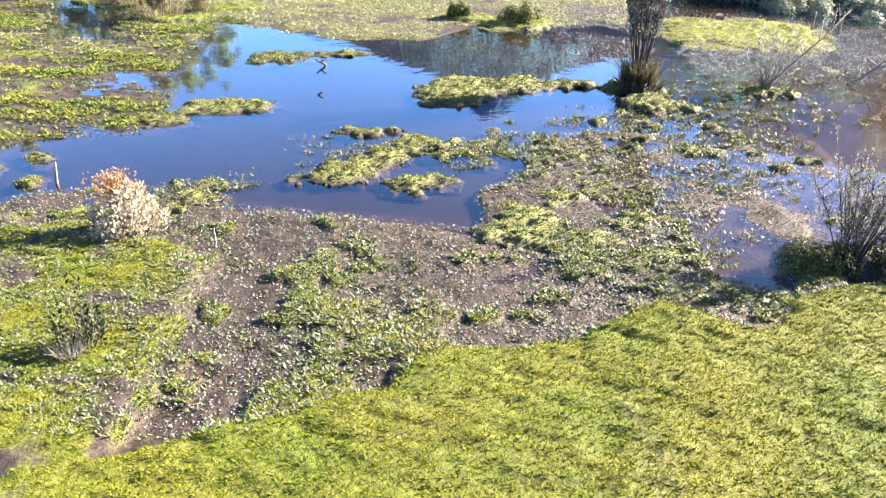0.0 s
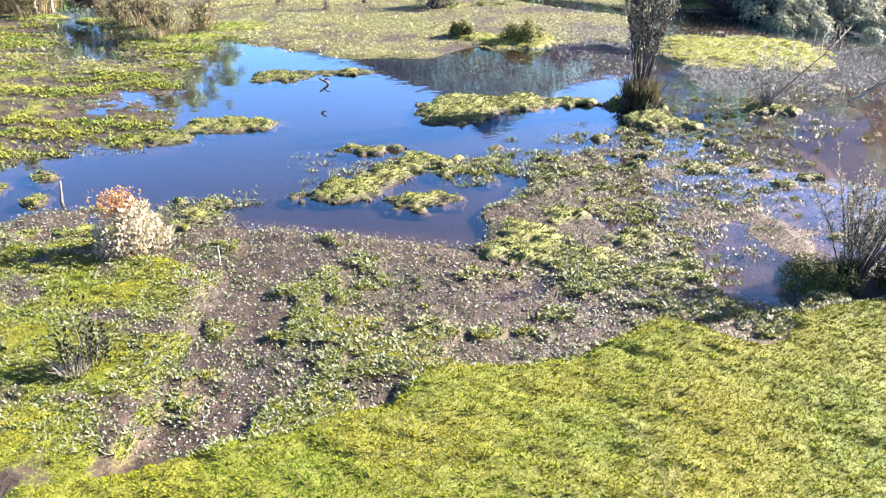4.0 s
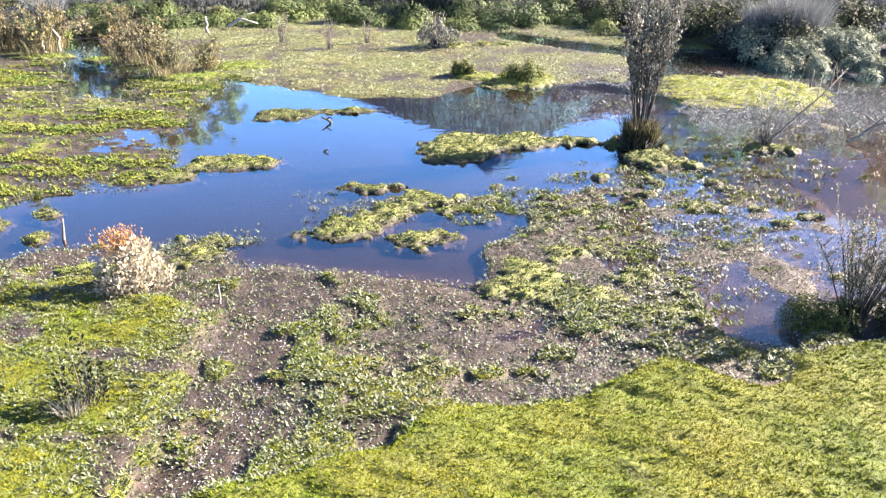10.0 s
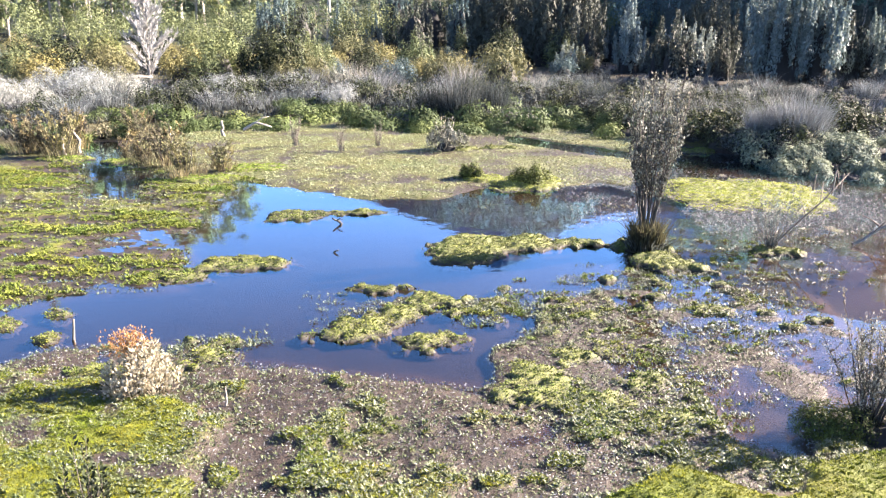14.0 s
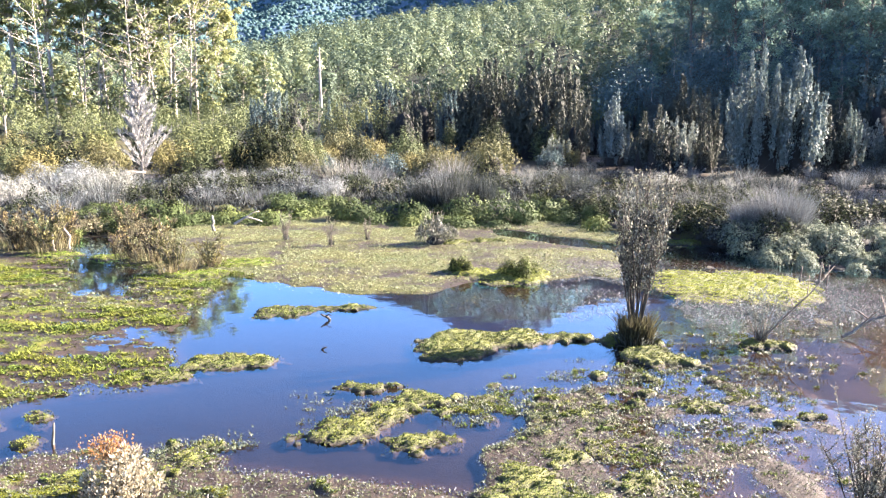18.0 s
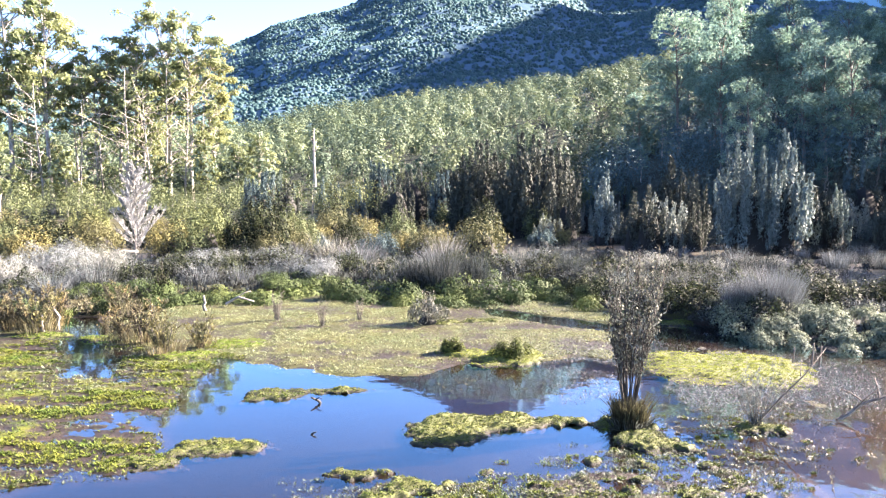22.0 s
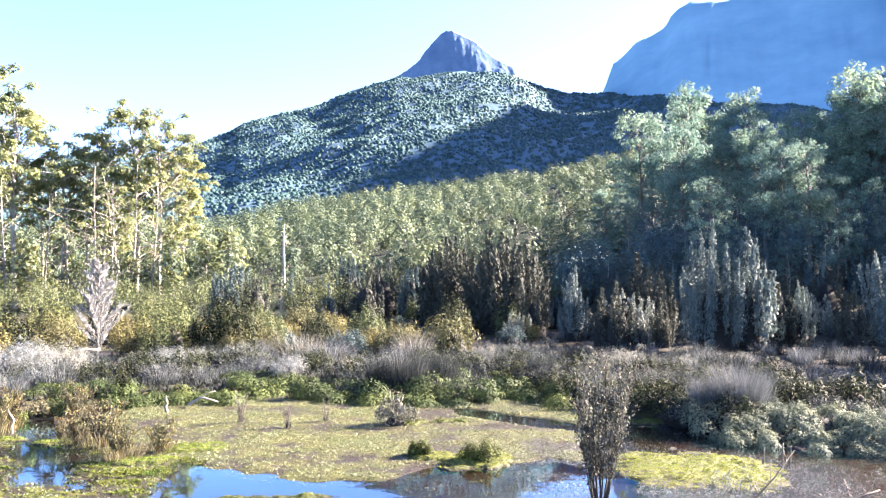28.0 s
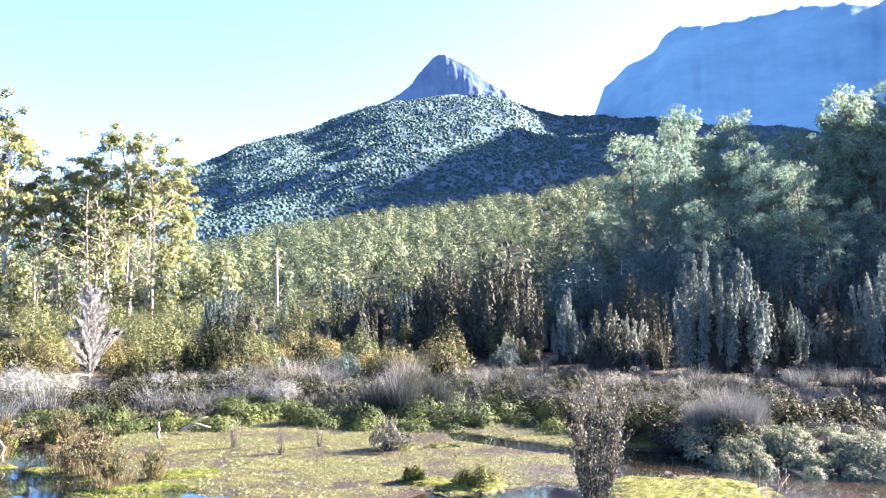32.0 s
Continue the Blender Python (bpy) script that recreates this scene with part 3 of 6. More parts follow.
# ---- hills and mountains ----
def ridge(name, label, distance, azimuths, elevations, foot, depth, material, rough, base=0.0, cliff=1.0, ribs=0.0, ragged=0.0):
    """A hillside whose skyline follows the given elevations over the azimuths, falling towards the viewer's valley."""
    a = np.radians(np.linspace(azimuths[0], azimuths[-1], 190))
    top = np.tan(np.radians(np.interp(np.degrees(a), azimuths, elevations) + ragged * (fbm(np.degrees(a), 0 * a, 1.2, 3, 83) - 0.1)))
    k = np.concatenate([np.linspace(0, 1, 46), np.linspace(1, 1.35, 8)[1:]])
    Ag, Kg = np.meshgrid(a, k, indexing="ij")
    rr = foot + (distance - foot) * Kg
    hx, hy = rr * np.sin(Ag), rr * np.cos(Ag)
    crest = (top * distance)[:, None]
    prof = np.where(Kg <= 1, Kg ** cliff, 1 - (Kg - 1) * 1.2)
    bumps = fbm(hx, hy, depth, 4, 31) * rough * np.clip(Kg * 2, 0, 1) * np.clip(np.abs(1 - Kg) * 6, 0.12, 1)
    hz = base + (crest - base) * prof + bumps + fbm(hx, hy, depth * 0.16, 3, 41) * rough * 0.16
    hz = hz + ribs * fbm(np.degrees(Ag) * 14 + 0.012 * rr, Kg * 3, 4.0, 4, 71) * np.clip(Kg * 1.6 - 0.35, 0, 1) * np.clip(np.abs(1 - Kg) * 5, 0.03, 1)
    n = len(k)
    I, J = np.meshgrid(np.arange(len(a) - 1), np.arange(n - 1), indexing="ij")
    q = np.stack([I * n + J, (I + 1) * n + J, (I + 1) * n + J + 1, I * n + J + 1], -1).reshape(-1, 4)
    s = Shape().add(np.stack([hx, hy, hz], -1), q)
    ob = tagged(part(name, s, material, smooth=True), label, "mountain", kind="structure")
    return ob, (hx, hy, hz)


HILL_AZ = [-40, -30, -26, -24, -21.8, -17.3, -14.2, -12.2, -11, -8.3, -6, -4.4, -2.8, -0.3, 2.9, 5.8, 8.6, 9.8, 11.8, 14.2, 18, 24, 32]
HILL_EL = [6.0, 6.8, 7.3, 7.6, 7.9, 8.1, 9.3, 10.2, 11.0, 11.8, 12.4, 13.0, 13.7, 14.5, 14.8, 14.85, 14.5, 13.9, 13.3, 13.2, 13.0, 12.4, 11]
hill, hill_grid = ridge("forested_mountainside", "broad forested mountainside with blue distance haze in its colours", 2100, HILL_AZ, HILL_EL, 520, 420, "hill", 60, base=30, cliff=1.1)
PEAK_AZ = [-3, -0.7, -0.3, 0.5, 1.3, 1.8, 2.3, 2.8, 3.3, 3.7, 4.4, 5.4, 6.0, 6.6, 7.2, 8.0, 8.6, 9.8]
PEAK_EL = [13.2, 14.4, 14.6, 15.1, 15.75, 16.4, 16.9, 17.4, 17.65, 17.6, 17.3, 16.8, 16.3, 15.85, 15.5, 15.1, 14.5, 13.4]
peak, _ = ridge("rocky_peak", "pointed dolerite peak above the woods, its rock painted with blue haze", 2450, PEAK_AZ, PEAK_EL, 2350, 60, "hazed_peak_rock", 16, base=520, cliff=0.9, ribs=5, ragged=0.05)
# past 34 degrees the crest is unseen, raised to shadow the mountainside
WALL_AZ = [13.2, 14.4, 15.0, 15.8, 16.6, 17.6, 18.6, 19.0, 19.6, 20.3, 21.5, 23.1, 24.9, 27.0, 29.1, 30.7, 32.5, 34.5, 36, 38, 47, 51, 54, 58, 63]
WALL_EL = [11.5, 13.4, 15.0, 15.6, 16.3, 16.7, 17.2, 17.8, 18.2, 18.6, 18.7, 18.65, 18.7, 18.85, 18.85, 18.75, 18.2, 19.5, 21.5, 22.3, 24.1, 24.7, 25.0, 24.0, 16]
wall, _ = ridge("mountain_cliff", "long dolerite cliff of a shaded mountain wall, painted with blue haze", 2300, WALL_AZ, WALL_EL, 1250, 260, "rock", 24, base=170, cliff=1.5, ribs=14, ragged=0.12)
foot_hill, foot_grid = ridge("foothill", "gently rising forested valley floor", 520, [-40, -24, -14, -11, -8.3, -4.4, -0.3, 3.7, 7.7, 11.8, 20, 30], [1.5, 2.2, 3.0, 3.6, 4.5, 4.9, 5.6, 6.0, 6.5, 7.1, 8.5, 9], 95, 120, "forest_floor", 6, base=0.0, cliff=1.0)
# the slope climbs on to an unseen high shoulder east of the marsh, added to keep the sun from the forest but not from
# the pond
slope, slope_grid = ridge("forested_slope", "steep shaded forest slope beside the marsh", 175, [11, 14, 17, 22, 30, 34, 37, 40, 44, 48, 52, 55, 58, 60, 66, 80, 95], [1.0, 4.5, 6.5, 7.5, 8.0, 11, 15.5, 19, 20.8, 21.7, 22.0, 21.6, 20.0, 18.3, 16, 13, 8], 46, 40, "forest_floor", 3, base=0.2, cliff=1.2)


def forest_on(name, label, grid, count, size, material, seed, keep=lambda x, y, z: np.ones(len(x), bool), quads=10, fine=1.0, calm=0.0):
    """Uncountable trees far off: crowns of crossed leaf sprays, in one mesh."""
    rng = np.random.default_rng(seed)
    hx, hy, hz = grid
    n, k = hx.shape
    u, v = rng.uniform(0, n - 1.001, count), rng.uniform(0, 45, count)
    i, j = u.astype(int), v.astype(int)
    fu, fv = u - i, v - j
    lerp = lambda g: (g[i, j] * (1 - fu) + g[i + 1, j] * fu) * (1 - fv) + (g[i, j + 1] * (1 - fu) + g[i + 1, j + 1] * fu) * fv
    x, y, z = lerp(hx), lerp(hy), lerp(hz)
    ok = keep(x, y, z)
    x, y, z = x[ok], y[ok], z[ok]
    sprays(name, label, np.stack([x, y, z], 1), size(np.hypot(x, y)), material, rng, quads, fine, calm)


def crowns_on(name, label, grid, count, size, material, seed, keep):
    """Far woods on a hillside: small lumpy crowns, each with its own tone, in one mesh."""
    rng = np.random.default_rng(seed)
    hx, hy, hz = grid
    n, k = hx.shape
    u, v = rng.uniform(0, n - 1.001, count), rng.uniform(0, 45, count)
    i, j = u.astype(int), v.astype(int)
    fu, fv = u - i, v - j
    lerp = lambda g: (g[i, j] * (1 - fu) + g[i + 1, j] * fu) * (1 - fv) + (g[i, j + 1] * (1 - fu) + g[i + 1, j + 1] * fu) * fv
    p = np.stack([lerp(hx), lerp(hy), lerp(hz)], 1)
    p = p[keep(p[:, 0], p[:, 1], p[:, 2])]
    m = len(p)
    h = size(np.hypot(p[:, 0], p[:, 1])) * rng.uniform(0.6, 1.3, m)
    verts = []
    for up, wide in ((-0.2, 0.34), (0.14, 0.29)):
        r = h[:, None] * wide * rng.uniform(0.6, 1.35, (m, 4))
        a = np.arange(4) * np.pi * 0.5 + rng.uniform(-0.5, 0.5, (m, 1)) + rng.uniform(-0.3, 0.3, (m, 4))
        verts.append(np.stack([p[:, :1] + r * np.cos(a), p[:, 1:2] + r * np.sin(a), p[:, 2:] + h[:, None] * (up + rng.uniform(-0.1, 0.1, (m, 4)))], -1))
    top = (p + np.stack([0 * h, 0 * h, h * 0.32], 1) + rng.normal(0, 0.06, (m, 3)) * h[:, None])[:, None]
    V = np.concatenate(verts + [top], 1)
    base = np.arange(m)[:, None, None] * 9
    side = np.array([[q, (q + 1) % 4, 4 + (q + 1) % 4, 4 + q] for q in range(4)])
    cap = np.array([[4 + q, 4 + (q + 1) % 4, 8] for q in range(4)])
    s = Shape().add(V.reshape(-1, 3), (base + side).reshape(-1, 4), (base + cap).reshape(-1, 3))
    ob = tagged(part(name, s, material, smooth=True), label, "forest", kind="stuff")
    at = ob.data.attributes.new("tone", 'FLOAT', 'POINT')
    at.data.foreach_set("value", np.repeat(rng.uniform(0, 1, m), 9).astype(np.float32))
    return ob


def sprays(name, label, feet, size, material, rng, quads=10, fine=1.0, calm=0.0):
    n = len(feet)
    h = (size * rng.uniform(0.65, 1.25, n))[:, None, None]
    lump = rng.normal(size=(n, 1 + quads // 9, 3))
    lump /= np.linalg.norm(lump, axis=2)[:, :, None]
    pick = lump[np.arange(n)[:, None], rng.integers(0, 1 + quads // 9, (n, quads))]
    d = rng.normal(size=(n, quads, 3))
    d /= np.linalg.norm(d, axis=2)[:, :, None]
    c = feet[:, None] + h * (pick * [0.15, 0.15, 0.2] + d * [0.1, 0.1, 0.11] + [0, 0, 0.62])
    s = Shape()
    hh = np.repeat(h[:, 0, 0], quads) * fine
    axis = (d + pick * 0.5 + [0, 0, 0.3]).reshape(-1, 3) + rng.normal(size=(n * quads, 3)) * 0.4
    leaves(s, c.reshape(-1, 3), axis, 0.3 * hh, 0.24 * hh, rng, tri=True, normals=(pick * (0.8 - 0.3 * calm) + d * 0.8 * (1 - calm) + [0, 0, 0.25 + 0.6 * calm]).reshape(-1, 3), jitter=0.16)
    ob = tagged(part(name, s, material), label, "forest", kind="stuff")
    at = ob.data.attributes.new("tone", 'FLOAT', 'POINT')
    at.data.foreach_set("value", np.repeat(rng.uniform(0, 1, n), quads * 3).astype(np.float32))
    return ob


# ---- plants ----
def thing(name, label, category, group=""):
    return tagged(new(name), label, category, group)


def eucalypt(h, seed, leaf="euc_leaf", bark="white_bark", label="", clumps=16, per=85, low=0.42, spread=0.2, size=0.02, puff=0.055, flat=0.42):
    """A tall gum: pale forking trunk, bare limbs and an open crown of leaf sprays."""
    rng = np.random.default_rng(seed)
    root = thing("eucalyptus_tree", label, "tree")
    wood, crown = Shape(), Shape()
    bend = rng.normal(0, 0.03, 2) * h
    k = np.linspace(0, 1, 8)
    axis = np.stack([bend[0] * k ** 2 + 0.008 * h * np.sin(k * 7 + seed), bend[1] * k ** 2 + 0.008 * h * np.cos(k * 6), k * h * 0.88 - 0.3], 1)
    tube(wood, axis, 0.0105 * h * (1 - 0.85 * k), 6)
    for c in range(clumps):
        f = low + (0.97 - low) * (c + rng.uniform(0, 0.8)) / clumps
        start = np.array([np.interp(f * 0.92, k, axis[:, i]) for i in range(3)])
        a = rng.uniform(0, 2 * np.pi)
        reach = spread * h * (0.35 + 0.8 * np.sin(np.clip((f - low) / (1 - low), 0.05, 1) * np.pi) ** 0.6) * rng.uniform(0.5, 1.15)
        end = start + [np.cos(a) * reach, np.sin(a) * reach, h * rng.uniform(0.03, 0.12)]
        q = np.linspace(0, 1, 4)[:, None]
        line = start + (end - start) * q + np.array([0, 0, 1]) * (np.sin(q * np.pi) * rng.uniform(-0.02, 0.03) * h)
        tube(wood, line, np.interp(q[:, 0], [0, 1], [0.0042 * h * (1.1 - f * 0.6), 0.0009 * h]), 3)
        for m in range(2):
            at = line[-1] + rng.normal(0, 0.028 * h, 3) * (m + 0.3)
            if m and bark == "white_bark":
                tube(wood, [line[2], (line[2] + at) / 2 + [0, 0, 0.01 * h], at], [0.003 * h, 0.002 * h, 0.001 * h], 3)
            n = per if m == 0 else per // 2
            p = ball(n, rng, flat) * h * rng.uniform(puff * 0.7, puff * 1.3) * (1 if m == 0 else 0.75)
            leaves(crown, at + p, p / h * 9 + rng.normal(size=(n, 3)) + [0, 0, 0.2], size * h, size * 0.65 * h, rng, 0.1, True, p + [0, 0, 0.015 * h], jitter=0.18)
    part("trunk", wood, bark, root)
    part("crown", crown, leaf, root)
    return root


def plume_shrub(h, seed, leaf, label, plumes=18, per=90, width=0.32, name="tea_tree", wood="dark_bark", thin=0.055, size=0.03):
    """A shrub of upright spires, leafy from top to bottom."""
    rng = np.random.default_rng(seed)
    root = thing(name, label, "shrub")
    stems, crown = Shape(), Shape()
    for i in range(plumes):
        a, r = rng.uniform(0, 2 * np.pi), width * h * np.sqrt(rng.uniform(0.0, 1))
        tall = h > 1.5
        top = h * (1 - 0.5 * (r / (width * h)) ** 1.5) * rng.uniform(0.6, 1.05) if tall else h * (1 - 0.62 * (r / (width * h)) ** 1.3) * rng.uniform(0.78, 1.05)
        base, belly = (0.7, 0.1) if tall else (0.25, 0.35)
        foot = np.array([np.cos(a) * r * base, np.sin(a) * r * base, -0.05])
        head = np.array([np.cos(a) * r, np.sin(a) * r, top])
        q = np.linspace(0, 1, 5)[:, None]
        line = foot + (head - foot) * q + np.stack([np.cos(a) * r * belly * np.sin(q[:, 0] * np.pi), np.sin(a) * r * belly * np.sin(q[:, 0] * np.pi), 0 * q[:, 0]], 1) + rng.normal(0, 0.012 * h, 3) * np.sin(q * np.pi)
        tube(stems, line[::2], np.linspace(0.011, 0.002, 3) * h, 3)
        u = rng.uniform(0.03 if tall else 0.16, 1.0, per) ** 0.9
        if tall:
            tier = np.floor(u * 11)
            u = np.clip((tier + 0.85 * rng.uniform(0, 1, per) ** 1.6) / 11, 0.02, 1)
        at = np.stack([np.interp(u, q[:, 0], line[:, j]) for j in range(3)], 1)
        rad = thin * h * (1.15 - 0.95 * u) * rng.uniform(0.3, 1.2, per) * (1.25 - 0.6 * (u * 11 % 1) if tall else 1.0)
        off = rng.normal(size=(per, 3)) * [1, 1, 0.35]
        off /= np.linalg.norm(off, axis=1)[:, None]
        leaves(crown, at + off * rad[:, None], off * 0.8 + [0, 0, 1.0] + rng.normal(size=(per, 3)) * 0.25, size * h, size * h * 0.5, rng, tri=h > 1.5, normals=off + [0, 0, 0.3] if h > 1.5 else None)
    if h > 1.5:
        th, ph = np.meshgrid(np.linspace(0, 2 * np.pi, 11), np.linspace(0, np.pi / 2, 5), indexing="ij")
        lump = 0.48 * width * h * (1 + 0.2 * np.sin(th * 3 + seed) * np.cos(ph * 3))
        core = Shape().add(np.stack([np.cos(th) * np.cos(ph) * lump, np.sin(th) * np.cos(ph) * lump, np.sin(ph) * h * 0.36 - 0.05], -1),
                           np.array([[i * 5 + j, i * 5 + 5 + j, i * 5 + 6 + j, i * 5 + 1 + j] for i in range(10) for j in range(4)]))
        part("shade_core", core, "inner_shade", root, smooth=True)
    part("stem", stems, wood, root)
    part("foliage", crown, leaf, root)
    return root


def sedge(h, seed, material, label, count=420, foot=0.3, lean=0.55, name="sedge_tussock", width=0.012):
    rng = np.random.default_rng(seed)
    root = thing(name, label, "grass tussock")
    s = Shape()
    a, r = rng.uniform(0, 2 * np.pi, count), foot * h * np.sqrt(rng.uniform(0, 1, count))
    f = np.stack([np.cos(a) * r, np.sin(a) * r, np.full(count, -0.03)], 1)
    out = np.stack([np.cos(a), np.sin(a), 0 * a], 1) * (lean * (r / (foot * h)) * rng.uniform(0.3, 1.2, count))[:, None] + rng.normal(size=(count, 3)) * [0.2, 0.2, 0]
    blades(s, f, h, width * h, out, rng)
    part("blade_tuft", s, material, root)
    # shorter, darker blades round the foot
    core = Shape()
    n = count // 3
    a, r = rng.uniform(0, 2 * np.pi, n), foot * h * np.sqrt(rng.uniform(0, 1, n)) * 1.2
    out = np.stack([np.cos(a), np.sin(a), 0 * a], 1) * rng.uniform(0.4, 1.3, n)[:, None]
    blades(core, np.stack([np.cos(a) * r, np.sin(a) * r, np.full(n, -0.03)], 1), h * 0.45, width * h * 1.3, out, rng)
    part("dead_skirt", core, "sedge_dark", root, "short skirt of darker blades")
    return root


def cushion(r, h, seed, leaf, label, count=1900, name="bank_shrub", size=0.085):
    """A low dense mound of several rounded heads."""
    rng = np.random.default_rng(seed)
    root = thing(name, label, "shrub")
    inner, crown = Shape(), Shape()
    heads = 7
    for i in range(heads):
        a, d = rng.uniform(0, 2 * np.pi), r * np.sqrt(rng.uniform(0, 0.7))
        hr, hh = r * rng.uniform(0.26, 0.46), h * rng.uniform(0.5, 1.0) * (1 - 0.35 * d / r)
        c = np.array([np.cos(a) * d, np.sin(a) * d, 0])
        n = count // heads
        v = rng.normal(size=(n, 3))
        v[:, 2] = np.abs(v[:, 2])
        v /= np.linalg.norm(v, axis=1)[:, None]
        bump = 1 + 0.16 * np.sin(v[:, 0] * 9 + seed) * np.sin(v[:, 1] * 8 + i)
        leaves(crown, c + v * [hr, hr, hh] * bump[:, None] * rng.uniform(0.82, 1.02, n)[:, None], v + [0, 0, 0.35] + rng.normal(size=(n, 3)) * 0.45, size, size * 0.55, rng, tri=count > 1600, normals=v + [0, 0, 0.2], jitter=0.18)
    th, ph = np.meshgrid(np.linspace(0, 2 * np.pi, 13), np.linspace(0, np.pi / 2, 5), indexing="ij")
    lump = 1 + 0.12 * np.sin(th * 3 + seed)
    dome = np.stack([np.cos(th) * np.cos(ph) * r * 0.4 * lump, np.sin(th) * np.cos(ph) * r * 0.4 * lump, np.sin(ph) * h * 0.3 - 0.04], -1)
    gi, gj = np.meshgrid(np.arange(12), np.arange(4), indexing="ij")
    inner.add(dome, np.stack([gi * 5 + gj, (gi + 1) * 5 + gj, (gi + 1) * 5 + gj + 1, gi * 5 + gj + 1], -1).reshape(-1, 4))
    part("shade_core", inner, "inner_shade", root, smooth=True)
    part("foliage", crown, leaf, root)
    return root


def twiggy(h, seed, leaf, label, stems=14, spread=0.3, twigs=6, per=26, base=0, size=0.035, name="tea_tree_shrub", bark="grey_bark", lean=(0, 0), thick=0.007, category="shrub", low=0.35, fan=0.06, skirt_high=0.15, skirt_wide=0.1, skirt_leaf="sedge_dark"):
    """A thin shrub of many bare stems fanning from one foot, with side twigs and sparse leaves."""
    rng = np.random.default_rng(seed)
    root = thing(name, label, category)
    skirt = Shape()
    for i in range(stems):
        wood, crown = Shape(), Shape()
        a, r = rng.uniform(0, 2 * np.pi), spread * h * np.sqrt(rng.uniform(0.05, 1))
        top = h * rng.uniform(0.55, 1.0)
        q = np.linspace(0, 1, 6)
        wob = rng.normal(0, 0.018 * h, (6, 3)) * q[:, None]
        line = np.stack([np.cos(a) * r * (0.15 + 0.85 * q ** 1.3) + lean[0] * q * h, np.sin(a) * r * (0.15 + 0.85 * q ** 1.3) + lean[1] * q * h, top * q - 0.04], 1) + wob
        tube(wood, line, np.linspace(thick, thick * 0.25, 6) * h, 5)
        for k in range(twigs):
            u = rng.uniform(low, 0.98)
            st = np.array([np.interp(u, q, line[:, j]) for j in range(3)])
            en = st + np.array([rng.normal() * fan, rng.normal() * fan, rng.uniform(0.06, 0.16)]) * h
            tube(wood, [st, (st + en) / 2 + rng.normal(0, 0.008 * h, 3), en], [thick * 0.4 * h, thick * 0.3 * h, thick * 0.15 * h], 4)
            if per:
                w = rng.uniform(0, 1, per)[:, None]
                p = st + (en - st) * w + rng.normal(0, 0.012 * h, (per, 3))
                leaves(crown, p, (en - st) / np.linalg.norm(en - st) + rng.normal(size=(per, 3)) * 0.6, size * h * 0.55, size * h * 0.28, rng)
        stem = part("stem", wood, bark, root)
        if per:
            part("foliage", crown, leaf, stem)
    if base:
        a, r = rng.uniform(0, 2 * np.pi, base), skirt_wide * h * np.sqrt(rng.uniform(0, 1, base))
        f = np.stack([np.cos(a) * r, np.sin(a) * r, rng.uniform(-0.02, 0.12, base) * h], 1)
        blades(skirt, f, skirt_high * h, 0.008 * h, np.stack([np.cos(a), np.sin(a), 0 * a], 1) * 0.2 * max(1, skirt_wide * 8) * (r / skirt_wide / h)[:, None], rng)
        part("dry_skirt", skirt, skirt_leaf, root, "withered grass round the foot")
    return root


def dense_bush(r, h, seed, leaf, label, count=2000, name="heath_shrub", size=0.1, heads=18, narrow=0.5, upright=0.5, slim=0.27, inner=0.36):
    """A close-grown bush: a core lump painted dark as shade under many upright leafy heads."""
    rng = np.random.default_rng(seed)
    root = thing(name, label, "shrub")
    core, crown = Shape(), Shape()
    th, ph = np.meshgrid(np.linspace(0, 2 * np.pi, 11), np.linspace(0, np.pi / 2, 5), indexing="ij")
    lump = 1 + 0.15 * np.sin(th * 4 + seed)
    dome = np.stack([np.cos(th) * np.cos(ph) * r * inner * lump, np.sin(th) * np.cos(ph) * r * inner * lump, np.sin(ph) * h * inner * 0.9 - 0.05], -1)
    gi, gj = np.meshgrid(np.arange(10), np.arange(4), indexing="ij")
    core.add(dome, np.stack([gi * 5 + gj, (gi + 1) * 5 + gj, (gi + 1) * 5 + gj + 1, gi * 5 + gj + 1], -1).reshape(-1, 4))
    for i in range(heads):
        a, d = 2.4 * i + rng.uniform(-0.4, 0.4), r * 0.78 * math.sqrt((i + 0.3) / heads)
        top = h * rng.uniform(0.5 if upright > 0.8 else 0.62, 1.0) * (1 - 0.5 * (d / r) ** 2)
        rad = np.array([r * slim, r * slim, top * 0.53]) * rng.uniform(0.7, 1.25)
        c = np.array([math.cos(a) * d, math.sin(a) * d, top - rad[2]])
        n = count // heads
        v = rng.normal(size=(n, 3)) + [0, 0, 0.1]
        v /= np.linalg.norm(v, axis=1)[:, None]
        rough = 1 + 0.2 * np.sin(v[:, 0] * 7 + i) * np.sin(v[:, 2] * 6 + seed)
        taper = (1 - 0.6 * np.clip(v[:, 2:], 0, 1) if upright > 0.8 else 1.0) * np.array([1, 1, 0]) + np.array([0, 0, 1])
        p = c + v * rad * taper * (rough * rng.uniform(0.8, 1.05, n))[:, None]
        p[:, 2] = np.maximum(p[:, 2], 0.02)
        leaves(crown, p, v * [1, 1, 0.5] + [0, 0, upright] + rng.normal(size=(n, 3)) * 0.35, size, size * narrow, rng, tri=True, normals=v + [0, 0, 0.15], jitter=0.14)
    part("shade_core", core, "inner_shade", root, smooth=True)
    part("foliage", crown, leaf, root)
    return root


